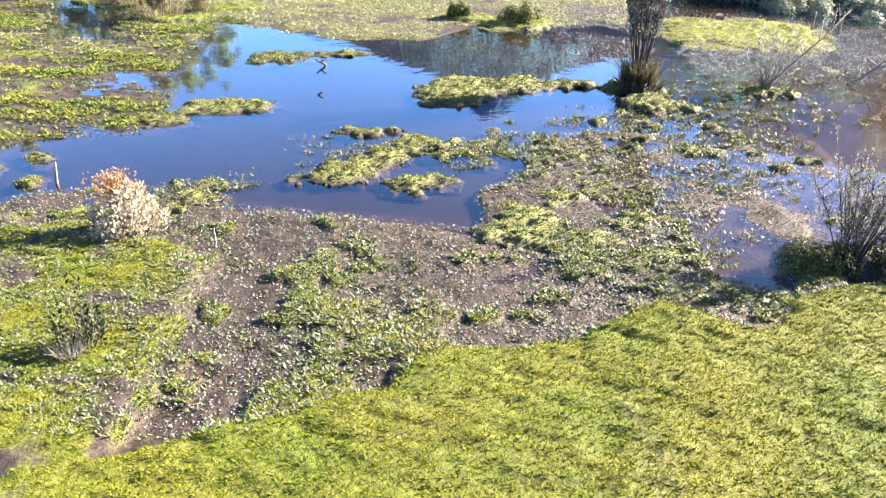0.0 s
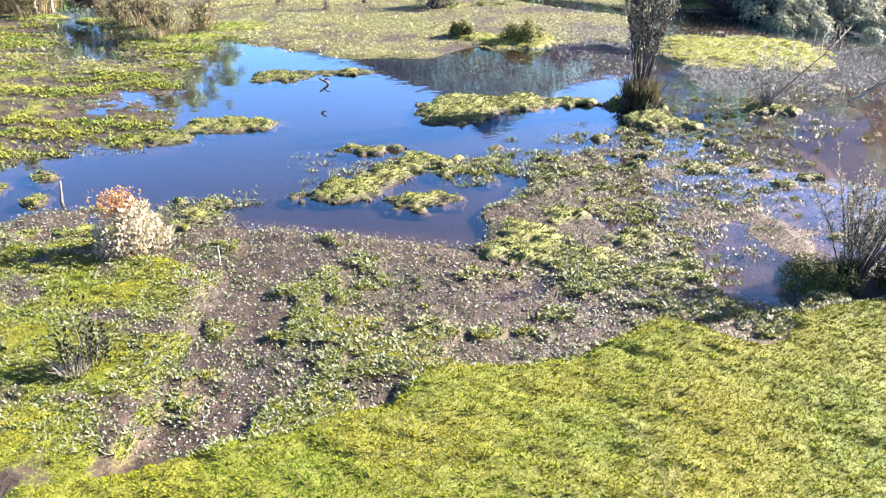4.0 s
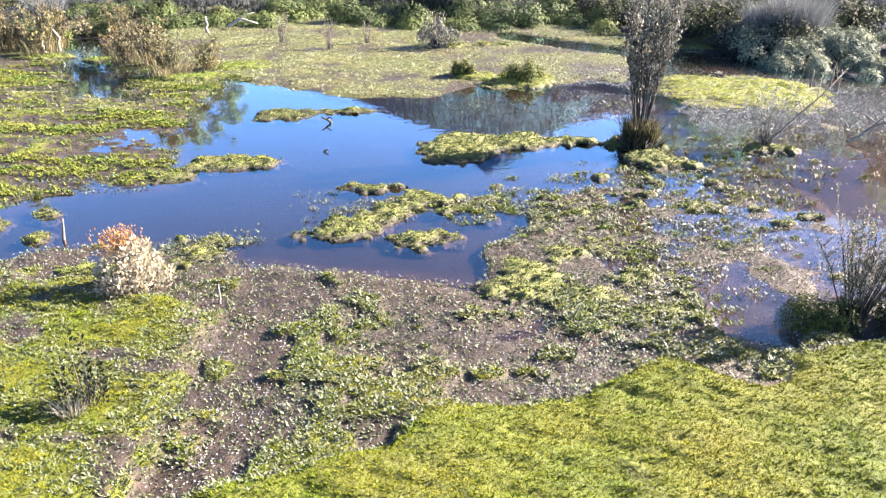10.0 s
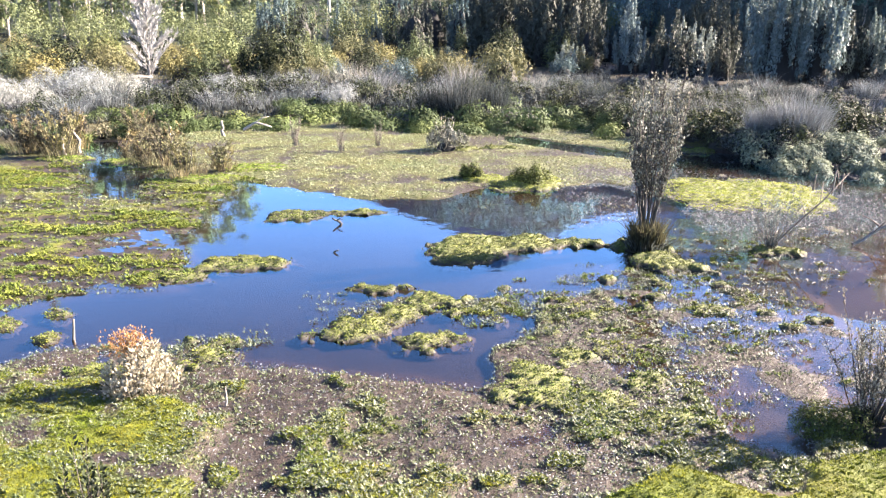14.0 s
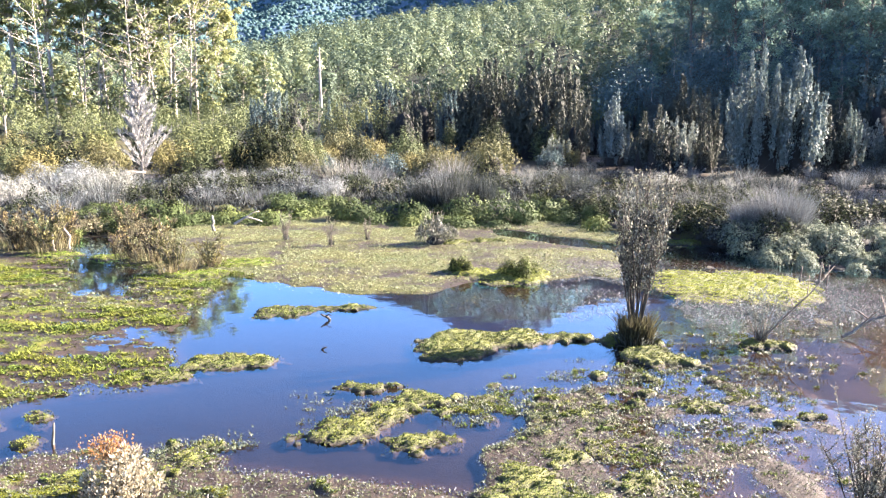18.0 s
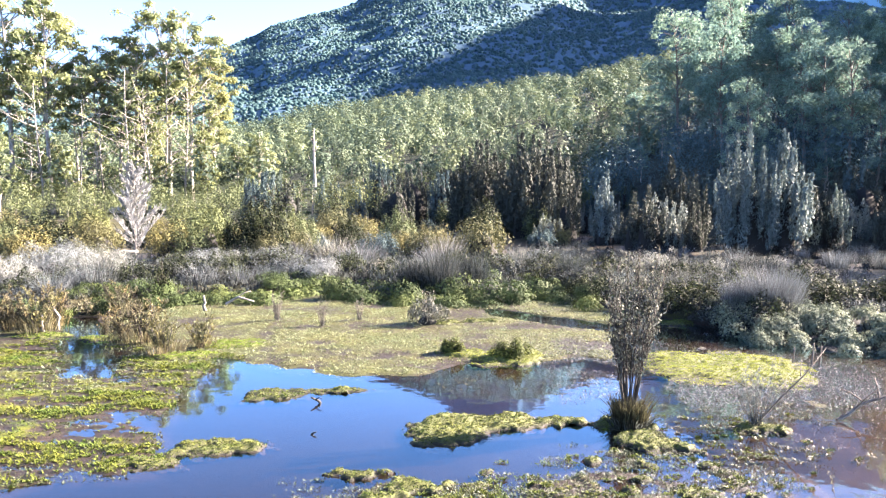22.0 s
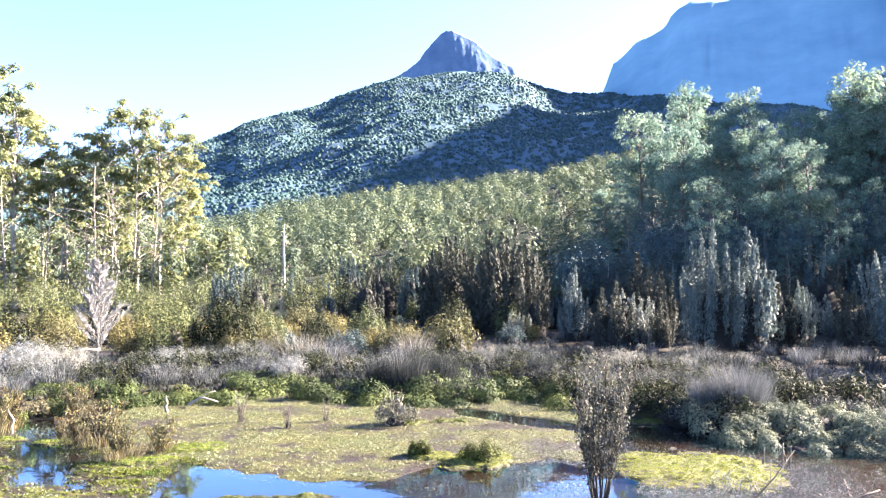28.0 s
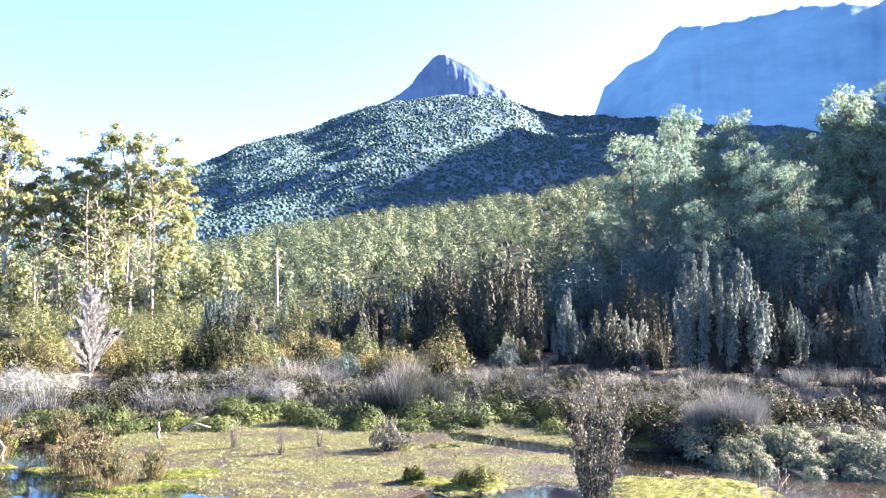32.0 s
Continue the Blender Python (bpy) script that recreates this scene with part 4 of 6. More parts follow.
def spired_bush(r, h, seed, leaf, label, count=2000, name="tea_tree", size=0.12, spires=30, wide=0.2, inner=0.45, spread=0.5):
    """A tea tree: pointed leafy plumes of uneven height, standing close round a core painted dark as shade."""
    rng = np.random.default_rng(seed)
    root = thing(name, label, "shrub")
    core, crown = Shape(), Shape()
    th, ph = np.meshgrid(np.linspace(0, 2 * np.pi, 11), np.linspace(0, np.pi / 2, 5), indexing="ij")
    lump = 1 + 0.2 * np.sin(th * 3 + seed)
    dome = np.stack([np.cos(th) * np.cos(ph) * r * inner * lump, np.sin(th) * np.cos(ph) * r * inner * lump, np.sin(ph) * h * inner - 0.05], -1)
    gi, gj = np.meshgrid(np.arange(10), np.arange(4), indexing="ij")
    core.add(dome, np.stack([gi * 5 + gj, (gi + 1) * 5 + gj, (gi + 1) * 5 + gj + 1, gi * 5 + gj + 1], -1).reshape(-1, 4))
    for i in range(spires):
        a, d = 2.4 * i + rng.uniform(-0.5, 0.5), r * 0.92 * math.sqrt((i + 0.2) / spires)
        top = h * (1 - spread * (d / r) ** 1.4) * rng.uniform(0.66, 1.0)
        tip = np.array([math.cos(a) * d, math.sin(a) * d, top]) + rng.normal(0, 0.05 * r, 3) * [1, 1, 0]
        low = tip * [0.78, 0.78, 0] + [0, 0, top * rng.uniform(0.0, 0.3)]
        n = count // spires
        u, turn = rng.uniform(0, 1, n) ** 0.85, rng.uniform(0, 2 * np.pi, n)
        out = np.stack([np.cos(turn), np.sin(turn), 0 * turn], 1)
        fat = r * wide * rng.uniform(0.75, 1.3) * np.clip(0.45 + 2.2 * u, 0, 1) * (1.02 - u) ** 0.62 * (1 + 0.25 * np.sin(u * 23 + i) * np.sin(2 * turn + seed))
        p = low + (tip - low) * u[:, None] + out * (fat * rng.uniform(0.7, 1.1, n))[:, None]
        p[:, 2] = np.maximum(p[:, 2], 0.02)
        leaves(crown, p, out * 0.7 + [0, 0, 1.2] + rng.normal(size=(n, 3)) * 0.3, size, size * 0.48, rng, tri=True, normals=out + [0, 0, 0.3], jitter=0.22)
    part("shade_core", core, "inner_shade", root, smooth=True)
    part("foliage", crown, leaf, root)
    return root


def set_at(ob, x, y, turn=0.0, scale=1.0, sink=0.0, z=None, stretch=1.0):
    ob.matrix_basis = at_pose(x, y, turn, scale, sink, z, stretch)
    return ob


def at_pose(x, y, turn=0.0, scale=1.0, sink=0.0, z=None, stretch=1.0):
    z = gz(x, y) if z is None else z
    return pose(x, y, z - sink, 0, 0, turn) @ Matrix.Diagonal((scale, scale, scale * stretch, 1))


def sow(protos, spots, seed, group, low=0.75, high=1.2, sink=0.0):
    """Stands the first of each kind on the first spots and copies of them on the rest."""
    rng = np.random.default_rng(seed)
    for i, spot in enumerate(spots):
        k, f = i % len(protos), i < len(protos)
        k = k if f else int(rng.integers(len(protos)))
        x, y = spot[:2]
        z = spot[2] if len(spot) > 2 else None
        m = at_pose(x, y, rng.uniform(0, 360), rng.uniform(low, high), sink, z, rng.uniform(0.9, 1.12))
        if f:
            protos[k].matrix_basis = m
            tagged(protos[k], group=group)
        else:
            copy_thing(protos[k], m)


def polar(azimuth, distance):
    a = radians(azimuth)
    return distance * math.sin(a), distance * math.cos(a)


def on_grid(grid, x, y):
    """The height of a hillside near a place."""
    hx, hy, hz = grid
    i = np.argmin((hx - x) ** 2 + (hy - y) ** 2)
    return float(hz.flat[i])


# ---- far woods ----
crowns_on("hill_forest", "dense eucalypt forest covering the mountainside, leaves painted hazy blue", hill_grid, 46000, lambda d: np.interp(d, [520, 1200, 2000], [7.0, 9.5, 12.0]), "euc_leaf_hill", 3, lambda x, y, z: np.hypot(x, y) < 2090)
forest_on("valley_forest", "sunlit eucalypt forest canopy on the rising valley floor", foot_grid, 2000, lambda d: np.interp(d, [120, 220, 500], [8, 12, 17]), "euc_leaf_far", 4, lambda x, y, z: (np.degrees(np.arctan2(x, y)) < 20) & (np.hypot(x, y) > 106), 190, 0.2, 0.2)

# ---- gums beside the marsh ----
GUM = "tall pale-trunked eucalyptus with a sunlit open crown"
tall = [eucalypt(26, 11, label=GUM, clumps=46, per=100, low=0.45, spread=0.12, size=0.0135, puff=0.032),
        eucalypt(23, 12, label=GUM, clumps=36, per=100, low=0.52, spread=0.15, size=0.0145, puff=0.034),
        eucalypt(27, 13, label=GUM, clumps=50, per=100, low=0.38, spread=0.11, size=0.0135, puff=0.031),
        eucalypt(21, 17, label=GUM, clumps=36, per=100, low=0.45, spread=0.16, size=0.0145, puff=0.034),
        eucalypt(17, 14, label="young yellow-green eucalyptus leafy almost to the ground", clumps=46, per=84, low=0.15, spread=0.12, size=0.02, puff=0.04)]
bare_gum = eucalypt(19, 18, label="half-bare white-limbed eucalyptus with few leaves", clumps=24, per=14, low=0.3, spread=0.2, size=0.018, puff=0.04)
bare_spots = [(-19.2, 110, 17), (-20.6, 109, 19), (-16.9, 110, 18), (-23.3, 110, 15), (-22.0, 113, 16), (-25.6, 110, 17), (-15.6, 111, 14), (-18.2, 112, 20)]
for i, (a, d, h) in enumerate(bare_spots):
    m = at_pose(*polar(a, d), 67 * i, h / 17, 0.2, 0.4)
    if i:
        copy_thing(bare_gum, m)
    else:
        bare_gum.matrix_basis = m
        tagged(bare_gum, group="half-bare gums beside the marsh")
rng = np.random.default_rng(1)
for i, (a, d, h) in enumerate([(-25.1, 116, 28.6), (-22.4, 119, 23.5), (-21.1, 121, 24.8), (-20.0, 117, 26.0), (-17.8, 118, 24.8), (-16.4, 116, 24.2), (-14.8, 119, 23.5), (-27.2, 120, 26), (-28.8, 122, 27), (-23.6, 124, 19.5), (-18.9, 126, 20), (-26.1, 128, 18), (-19.4, 114, 15), (-30.5, 125, 26), (-32.5, 130, 25)]):
    k = i % 4
    x, y = polar(a, d)
    m = at_pose(x, y, rng.uniform(0, 360), 1.1 * h / (26, 23, 27, 21)[k], 0.2, 0.4)
    if i < 4:
        tall[k].matrix_basis = m
        tagged(tall[k], group="gums beside the marsh")
    else:
        copy_thing(tall[k], m)
sow(tall[4:], [polar(*p) for p in [(-12.1, 112), (-13.5, 110), (-21.4, 112), (-24.2, 108), (-11.4, 118), (-28.0, 106), (-18.4, 109), (-15.5, 107), (-26.3, 112), (-29.6, 110), (-22.6, 126), (-16.8, 124), (-19.8, 128), (-24.9, 127)]], 2, "young gums beside the marsh", 0.6, 0.95)

dark_gums = [eucalypt(21, 21, "euc_leaf_hazed", "grey_bark", "eucalyptus of the shaded forest slope, leaves tinted with blue haze", 34, 84, 0.28, 0.14, 0.015, 0.048, 0.75),
             eucalypt(23, 22, "euc_leaf_hazed", "brown_bark", "eucalyptus of the shaded forest slope, leaves tinted with blue haze", 38, 90, 0.36, 0.14, 0.015, 0.048, 0.75),
             eucalypt(19, 23, "euc_leaf_hazed", "brown_bark", "eucalyptus of the shaded forest slope, leaves tinted with blue haze", 38, 90, 0.2, 0.14, 0.015, 0.048, 0.75)]
rng = np.random.default_rng(5)
spots = []
SLOPE_TOP = [12, 13.7, 15.5, 16.2, 19, 21.2, 23, 24.8, 26.4, 28.2, 29.5, 30.6, 33, 46], [6.5, 8.6, 10.1, 13.9, 15.2, 15.8, 14.4, 15.1, 12.8, 12.8, 13.5, 15.4, 17.5, 19]
while len(spots) < 112:
    a, d = rng.uniform(12.5, 46), rng.uniform(62, 165)
    if a < 15.5 and d < 85:
        continue
    x, y = polar(a, d)
    spots.append((a, d, on_grid(slope_grid, x, y) - 0.3))
for i, (a, d, z) in enumerate(spots):
    k, most = i % 3, 3.6 + d * math.tan(radians(np.interp(a, SLOPE_TOP[0], SLOPE_TOP[1]))) - z
    h = min(most, (21, 23, 19)[k] * rng.uniform(0.8, 1.15)) if d < 95 else min(30, most * rng.uniform(0.72, 1.0))
    m = at_pose(*polar(a, d), rng.uniform(0, 360), max(h, 5) / (21, 23, 19)[k], 0, z)
    if i < 3:
        dark_gums[k].matrix_basis = m
        tagged(dark_gums[k], group="gums of the dark forest slope")
    else:
        copy_thing(dark_gums[k], m)
for k, (a, top, d) in enumerate([(15.9, 13.4, 104), (17.0, 13.6, 98), (18.2, 14.8, 108), (19.3, 15.4, 101), (20.4, 15.2, 112), (21.3, 16.0, 104), (22.4, 14.9, 97), (23.6, 14.6, 108), (24.8, 15.4, 100), (26.0, 13.2, 96), (27.3, 13.0, 104), (28.4, 13.3, 98), (29.6, 13.9, 92), (30.7, 15.6, 88), (32.0, 17.2, 84), (33.4, 17.6, 90)]):
    x, y = polar(a, d)
    z = on_grid(slope_grid, x, y) - 0.3
    copy_thing(dark_gums[k % 3], at_pose(x, y, rng.uniform(0, 360), 1.16 * (3.6 + d * math.tan(radians(top)) - z) / (21, 23, 19)[k % 3], 0, z))
# unseen gums to the east, added to cast shade on the creek bank
for k in range(11):
    x, y = rng.uniform(46, 60), rng.uniform(37, 44.5)
    copy_thing(dark_gums[k % 3], at_pose(x, y, rng.uniform(0, 360), rng.uniform(0.85, 1.0), 0, on_grid(slope_grid, x, y) - 0.3))
spots = []
while len(spots) < 45:
    a, d = rng.uniform(-12, 16), rng.uniform(85, 170)
    x, y = polar(a, d)
    spots.append((x, y, on_grid(foot_grid, x, y) - 0.3))
mid_gums = [eucalypt(15, 31, "euc_leaf_far", "grey_bark", "eucalyptus of the valley forest with a rounded crown", 22, 60, 0.2, 0.24, 0.034),
            eucalypt(14, 32, "euc_leaf_far", "grey_bark", "eucalyptus of the valley forest with a rounded crown", 22, 60, 0.15, 0.22, 0.034)]
sow(mid_gums, spots, 7, "gums of the valley forest", 0.45, 0.75)

rng = np.random.default_rng(15)
a, d = np.radians(rng.uniform(11, 46, 420)), 64 + 104 * rng.uniform(0, 1, 420) ** 1.3
feet = np.stack([d * np.sin(a), d * np.cos(a)], 1)
feet = np.array([(x, y, on_grid(slope_grid, x, y) - 0.4) for x, y in feet])
sprays("slope_understorey", "understorey shrubs of the forest slope, leaves tinted with blue haze", feet, np.full(420, 6.5), "slope_leaf", rng, 360, 0.075)
a, d = np.radians(rng.uniform(-36, 36, 1000)), rng.uniform(30, 62, 1000)
feet = np.stack([d * np.sin(a), d * np.cos(a), 0 * a - 0.1], 1)
feet = feet[feet[:, 1] > bank_edge(feet[:, 0]) + 1.5]
sprays("low_scrub", "low brownish scrub between the sedges", feet, np.full(len(feet), 1.0), "sedge_dark", rng, 100, 0.28)
a, d = np.radians(rng.uniform(-42, 14, 430)), rng.uniform(68, 130, 430)
feet = np.stack([d * np.sin(a), d * np.cos(a), 0 * a + 0.2], 1)
feet[:, 2] = [max(0.2, on_grid(foot_grid, x, y) - 0.3) if math.hypot(x, y) > 95 else 0.2 for x, y, z in feet]
sprays("edge_scrub", "mixed green scrub along the forest edge", feet, np.full(430, 4.2), "scrub_leaf", rng, 280, 0.11)

# ---- tea trees and shrubs behind the marsh ----
tea = [spired_bush(2.0, 6.9, 41, "pale_tea_leaf", "large pale grey tea tree with pointed upright spires", 15000, size=0.16, spires=40, wide=0.15),
       spired_bush(0.95, 5.2, 42, "pale_tea_leaf", "slender grey-green tea tree with pointed upright spires", 5000, size=0.16, spires=16, wide=0.24, spread=0.65),
       spired_bush(2.7, 6.8, 43, "dark_tea_leaf", "big dark rounded tea tree shrub", 18000, size=0.2, spires=52, wide=0.18, inner=0.5, spread=0.6)]
set_at(tea[0], 15.3, 39.0)
set_at(tea[1], 9.9, 46.0)
set_at(tea[2], 7.0, 54.0, 30, 1.2)
copy_thing(tea[2], at_pose(3.6, 58.0, 100, 0.95))
copy_thing(tea[1], at_pose(*polar(23.8, 42.5), 40, 1.4))
copy_thing(tea[1], at_pose(*polar(26.8, 46), 170, 0.8))
copy_thing(tea[0], at_pose(24.5, 38.0, 120, 1.1))
spots = []
while len(spots) < 104:
    a, d = rng.uniform(-13, 32), rng.uniform(58, 96)
    spots.append(polar(a, d))
mid_tea = [spired_bush(1.3, 5.8, 44, "brown_tea_leaf", "dark slender tea tree at the forest edge", 3000, size=0.22, spires=16, wide=0.24, inner=0.6), spired_bush(1.6, 5.2, 45, "dark_tea_leaf", "dark bushy tea tree at the forest edge", 3200, size=0.22, spires=20, wide=0.24, inner=0.65), spired_bush(0.85, 6.2, 48, "brown_tea_leaf", "tall slender tea tree at the forest edge", 2400, size=0.22, spires=9, wide=0.34, inner=0.5, spread=0.7)]
sow(mid_tea, spots, 8, "tea trees at the forest edge", 0.7, 1.15)
spots = []
while len(spots) < 58:
    a, d = rng.uniform(8, 34), rng.uniform(43, 60)
    if abs(a - 21.4) > 3.0 or d > 46:
        spots.append(polar(a, d))
low_tea = [spired_bush(1.1, 2.6, 46, "tea_leaf", "low grey-brown tea tree shrub among sedges", 2400, size=0.14, spires=20, wide=0.2, inner=0.55), spired_bush(0.9, 3.2, 47, "dark_tea_leaf", "dark spired shrub among sedges", 2400, size=0.14, spires=14, wide=0.24, inner=0.55)]
sow(low_tea, spots, 18, "low tea trees at the foot of the slope", 0.6, 1.3)
snag = thing("dead_tree", "tall bare dead trunk standing before the forest", "tree")
wood = Shape()
tube(wood, [(0, 0, -0.3), (0.1, 0, 4), (0.02, 0.1, 8), (0.12, 0, 11)], [0.28, 0.22, 0.15, 0.06], 7)
for z0, dx, dz in ((5.2, 0.9, 0.7), (6.6, -0.7, 0.9), (8.0, 0.6, 0.8), (9.2, -0.4, 0.7)):
    tube(wood, [(0.05, 0, z0), (dx * 0.6, 0.1, z0 + dz * 0.4), (dx, 0.15, z0 + dz)], [0.07, 0.05, 0.02], 5)
part("trunk", wood, "white_bark", snag)
snag.matrix_basis = at_pose(*polar(-8.3, 104), 0)
pale_bushes = [dense_bush(1.0, 1.3, 57, "pale_twig", "fluffy pale grey-white dome of bleached twigs", 2600, "bleached_shrub", 0.2, 16, 0.1, 0.7, 0.34, 0.4), dense_bush(0.85, 0.9, 58, "sedge", "grey dry twiggy bush behind the sedges", 2200, "dry_bush", 0.2, 14, 0.12, 0.7, 0.34, 0.45), dense_bush(0.9, 1.0, 59, "pale_twig", "fluffy pale grey-white dome of bleached twigs", 2400, "bleached_shrub", 0.2, 14, 0.1, 0.7, 0.34, 0.4)]
sow(pale_bushes, [(-13.9, 32.3), (-15.2, 30.6), (-12.6, 33.0), (-16.6, 31.4), (-14.8, 33.6), (-9.9, 35.4), (-7.9, 36.6), (-8.9, 36.0), (-3.0, 31.6), (-1.9, 34.7), (-6.6, 35.2), (-11.2, 34.6), (-17.8, 32.2), (-4.6, 33.4), (1.2, 35.2), (10.6, 38.5), (12.0, 40.2), (9.2, 39.6), (-12.4, 31.2), (-10.6, 32.6), (-5.2, 31.0), (-0.6, 32.2), (2.8, 32.0), (5.6, 33.5), (-19.5, 33.5), (-8.2, 33.2), (13.6, 33.0), (11.0, 31.0)] + [polar(a, 29.5 + 6 * ((a * 7.3) % 1)) for a in np.linspace(-31, 27, 16)], 19, "bleached tussocks behind the bank", 0.5, 0.95)

thicket = dense_bush(1.9, 1.75, 75, "pale_twig", "broad fluffy dome of bleached grey-white twigs", 8000, "bleached_thicket", 0.24, 30, 0.08, 0.6, 0.28, 0.45)
set_at(thicket, *polar(-25.2, 33.5))
tagged(thicket, group="bleached thickets behind the bank")
for a, d, k in ((-22.9, 34.5, 0.8), (-28.2, 32.0, 0.75), (-15.6, 34.5, 0.6), (-11.4, 36.0, 0.55), (-30.6, 34.0, 0.9)):
    copy_thing(thicket, at_pose(*polar(a, d), 40 * d, k))

olive = [dense_bush(1.3, 2.5, 51, "olive_leaf", "bushy olive-yellow heath shrub", 3200, size=0.125, inner=0.5, heads=24),
         dense_bush(1.45, 2.1, 52, "olive_leaf", "bushy olive-yellow heath shrub", 3200, size=0.125, inner=0.5, heads=26),
         dense_bush(1.1, 2.8, 53, "scrub_leaf", "bushy green heath shrub", 2800, size=0.13, inner=0.5, heads=22),
         dense_bush(1.2, 1.9, 54, "brown_tea_leaf", "grey-brown heath shrub with dry tips", 2600, size=0.125, inner=0.5, heads=22),
         dense_bush(1.1, 2.7, 56, "dark_leaf", "tall dark green heath shrub", 3000, size=0.135),
         dense_bush(0.9, 2.3, 55, "olive_leaf", "upright golden-brown heath shrub", 2600, size=0.13, inner=0.5, heads=12, upright=1.0)]
spots = []
while len(spots) < 180:
    a, d = rng.uniform(-37, 9), 38 + 36 * rng.uniform(0, 1) ** 1.2
    if -22.3 < a < -18.0 and d < 47:
        continue
    spots.append(polar(a, d))
sow(olive, spots, 9, "heath shrubs behind the marsh", 0.5, 1.15)

grey_sedge = [sedge(0.65, 61, "sedge", "pale grey-brown tussock of dry sedge", 420, 0.7, 0.85, width=0.015), sedge(0.55, 62, "sedge", "pale grey-brown tussock of dry sedge", 420, 0.8, 0.9, width=0.017),
              sedge(0.75, 63, "sedge", "tall grey tussock of dry sedge", 420, 0.6, 0.75, width=0.013)]
spots = []
while len(spots) < 80:
    a, d = rng.uniform(-33, 33), rng.uniform(24, 41)
    x, y = polar(a, d)
    if bank_edge(x) + 2.0 < y < bank_edge(x) + 12:
        spots.append((x, y))
sow(grey_sedge, [p for p in spots if p[0] < 4], 10, "sedge tussocks on the far bank", 0.75, 1.35, 0.02)
brown_sedge = [sedge(0.7, 68, "sedge_dark", "brown withered sedge tussock on the shaded bank", 260, 0.6, 0.6, width=0.022), sedge(0.6, 69, "sedge", "pale sedge tussock on the shaded bank", 260, 0.6, 0.6, width=0.024)]
shaded = [p for p in spots if p[0] >= 4]
while len(shaded) < 125:
    x, y = rng.uniform(3, 20), rng.uniform(24, 38)
    if y > bank_edge(x) + 2.5 and math.hypot(x - 15.3, y - 39) > 2.2:
        shaded.append((x, y))
sow(brown_sedge, shaded, 21, "sedge tussocks on the shaded bank", 0.7, 1.1, 0.02)

big_sedge = sedge(1.5, 64, "sedge", "large pale feathery sedge tussock at the creek mouth", 1700, 0.42, 0.38, width=0.007)
set_at(big_sedge, 8.75, 20.6, scale=0.85, sink=0.05)
copy_thing(big_sedge, at_pose(8.05, 20.9, 90, 0.72))
copy_thing(big_sedge, at_pose(9.4, 21.2, 200, 0.7))
brake = [dense_bush(0.75, 1.0, 66, "dark_leaf", "dark low shrub crowding the creek bank", 1500, "bank_bush", 0.07, 11), dense_bush(0.75, 0.75, 67, "sedge_dark", "brown withered shrub crowding the creek bank", 1300, "bank_bush", 0.08, 11)]
spots = [(8.4, 20.1), (7.7, 20.4)] + [(x, bank_edge(x) + 0.35 + 0.9 * ((x * 5.7) % 1)) for x in np.linspace(4.2, 8.0, 16)] + [(9.2 + 0.4 * k, 21.9 + 1.3 * ((k * 0.37) % 1) + 0.25 * (k % 3)) for k in range(10)]
while len(spots) < 132:
    x = rng.uniform(-15, 13.5)
    spots.append((x, bank_edge(x) + rng.uniform(2.2 if x < 3 else 0.9, 8.5) + (2.2 if x > 8.3 else 0)))
sow(brake, spots, 20, "dark shrubs crowding the creek bank", 0.7, 1.4, 0.05)
reeds = sedge(1.5, 65, "sedge_dark", "large brown sedge tussock on the far bank", 1000, 0.42, 0.28, width=0.007)
set_at(reeds, 0.3, 27.2, scale=0.9)
copy_thing(reeds, at_pose(-0.7, 27.6, 70, 0.8))
copy_thing(reeds, at_pose(1.4, 28.0, 150, 0.85))
copy_thing(reeds, at_pose(4.9, 28.4, 250, 0.8))
bank = [cushion(1.5, 0.6, 71, "cushion_leaf", "low dense green cushion shrub on the bank", 3000, size=0.08), cushion(1.3, 0.45, 72, "cushion_leaf", "low dense green cushion shrub on the bank", 2800, size=0.08),
        cushion(1.05, 0.72, 73, "grey_leaf", "low grey-green cushion shrub on the bank", 3400, size=0.075)]
spots = [(x, bank_edge(x) + 0.1) for x in np.linspace(-9.8, 5.6, 20)]
while len(spots) < 60:
    x = rng.uniform(-15, 6)
    spots.append((x, bank_edge(x) + rng.uniform(-0.35, 2.3)))
sow(bank[:2], spots, 11, "green cushion shrubs on the far bank", 0.65, 1.35, 0.08)
spots = [(x, bank_edge(x) + 0.45 + 0.5 * (k % 2)) for k, x in enumerate(np.linspace(8.0, 11.2, 8))]
while len(spots) < 32:
    x, y = rng.uniform(7.8, 13.0), rng.uniform(-0.35, 3.4)
    if all((x - p[0]) ** 2 + (bank_edge(x) + y - p[1]) ** 2 > 0.5 for p in spots):
        spots.append((x, bank_edge(x) + y))
sow(bank[2:], spots, 12, "grey cushion shrubs on the near bank", 0.6, 1.0, 0.05)


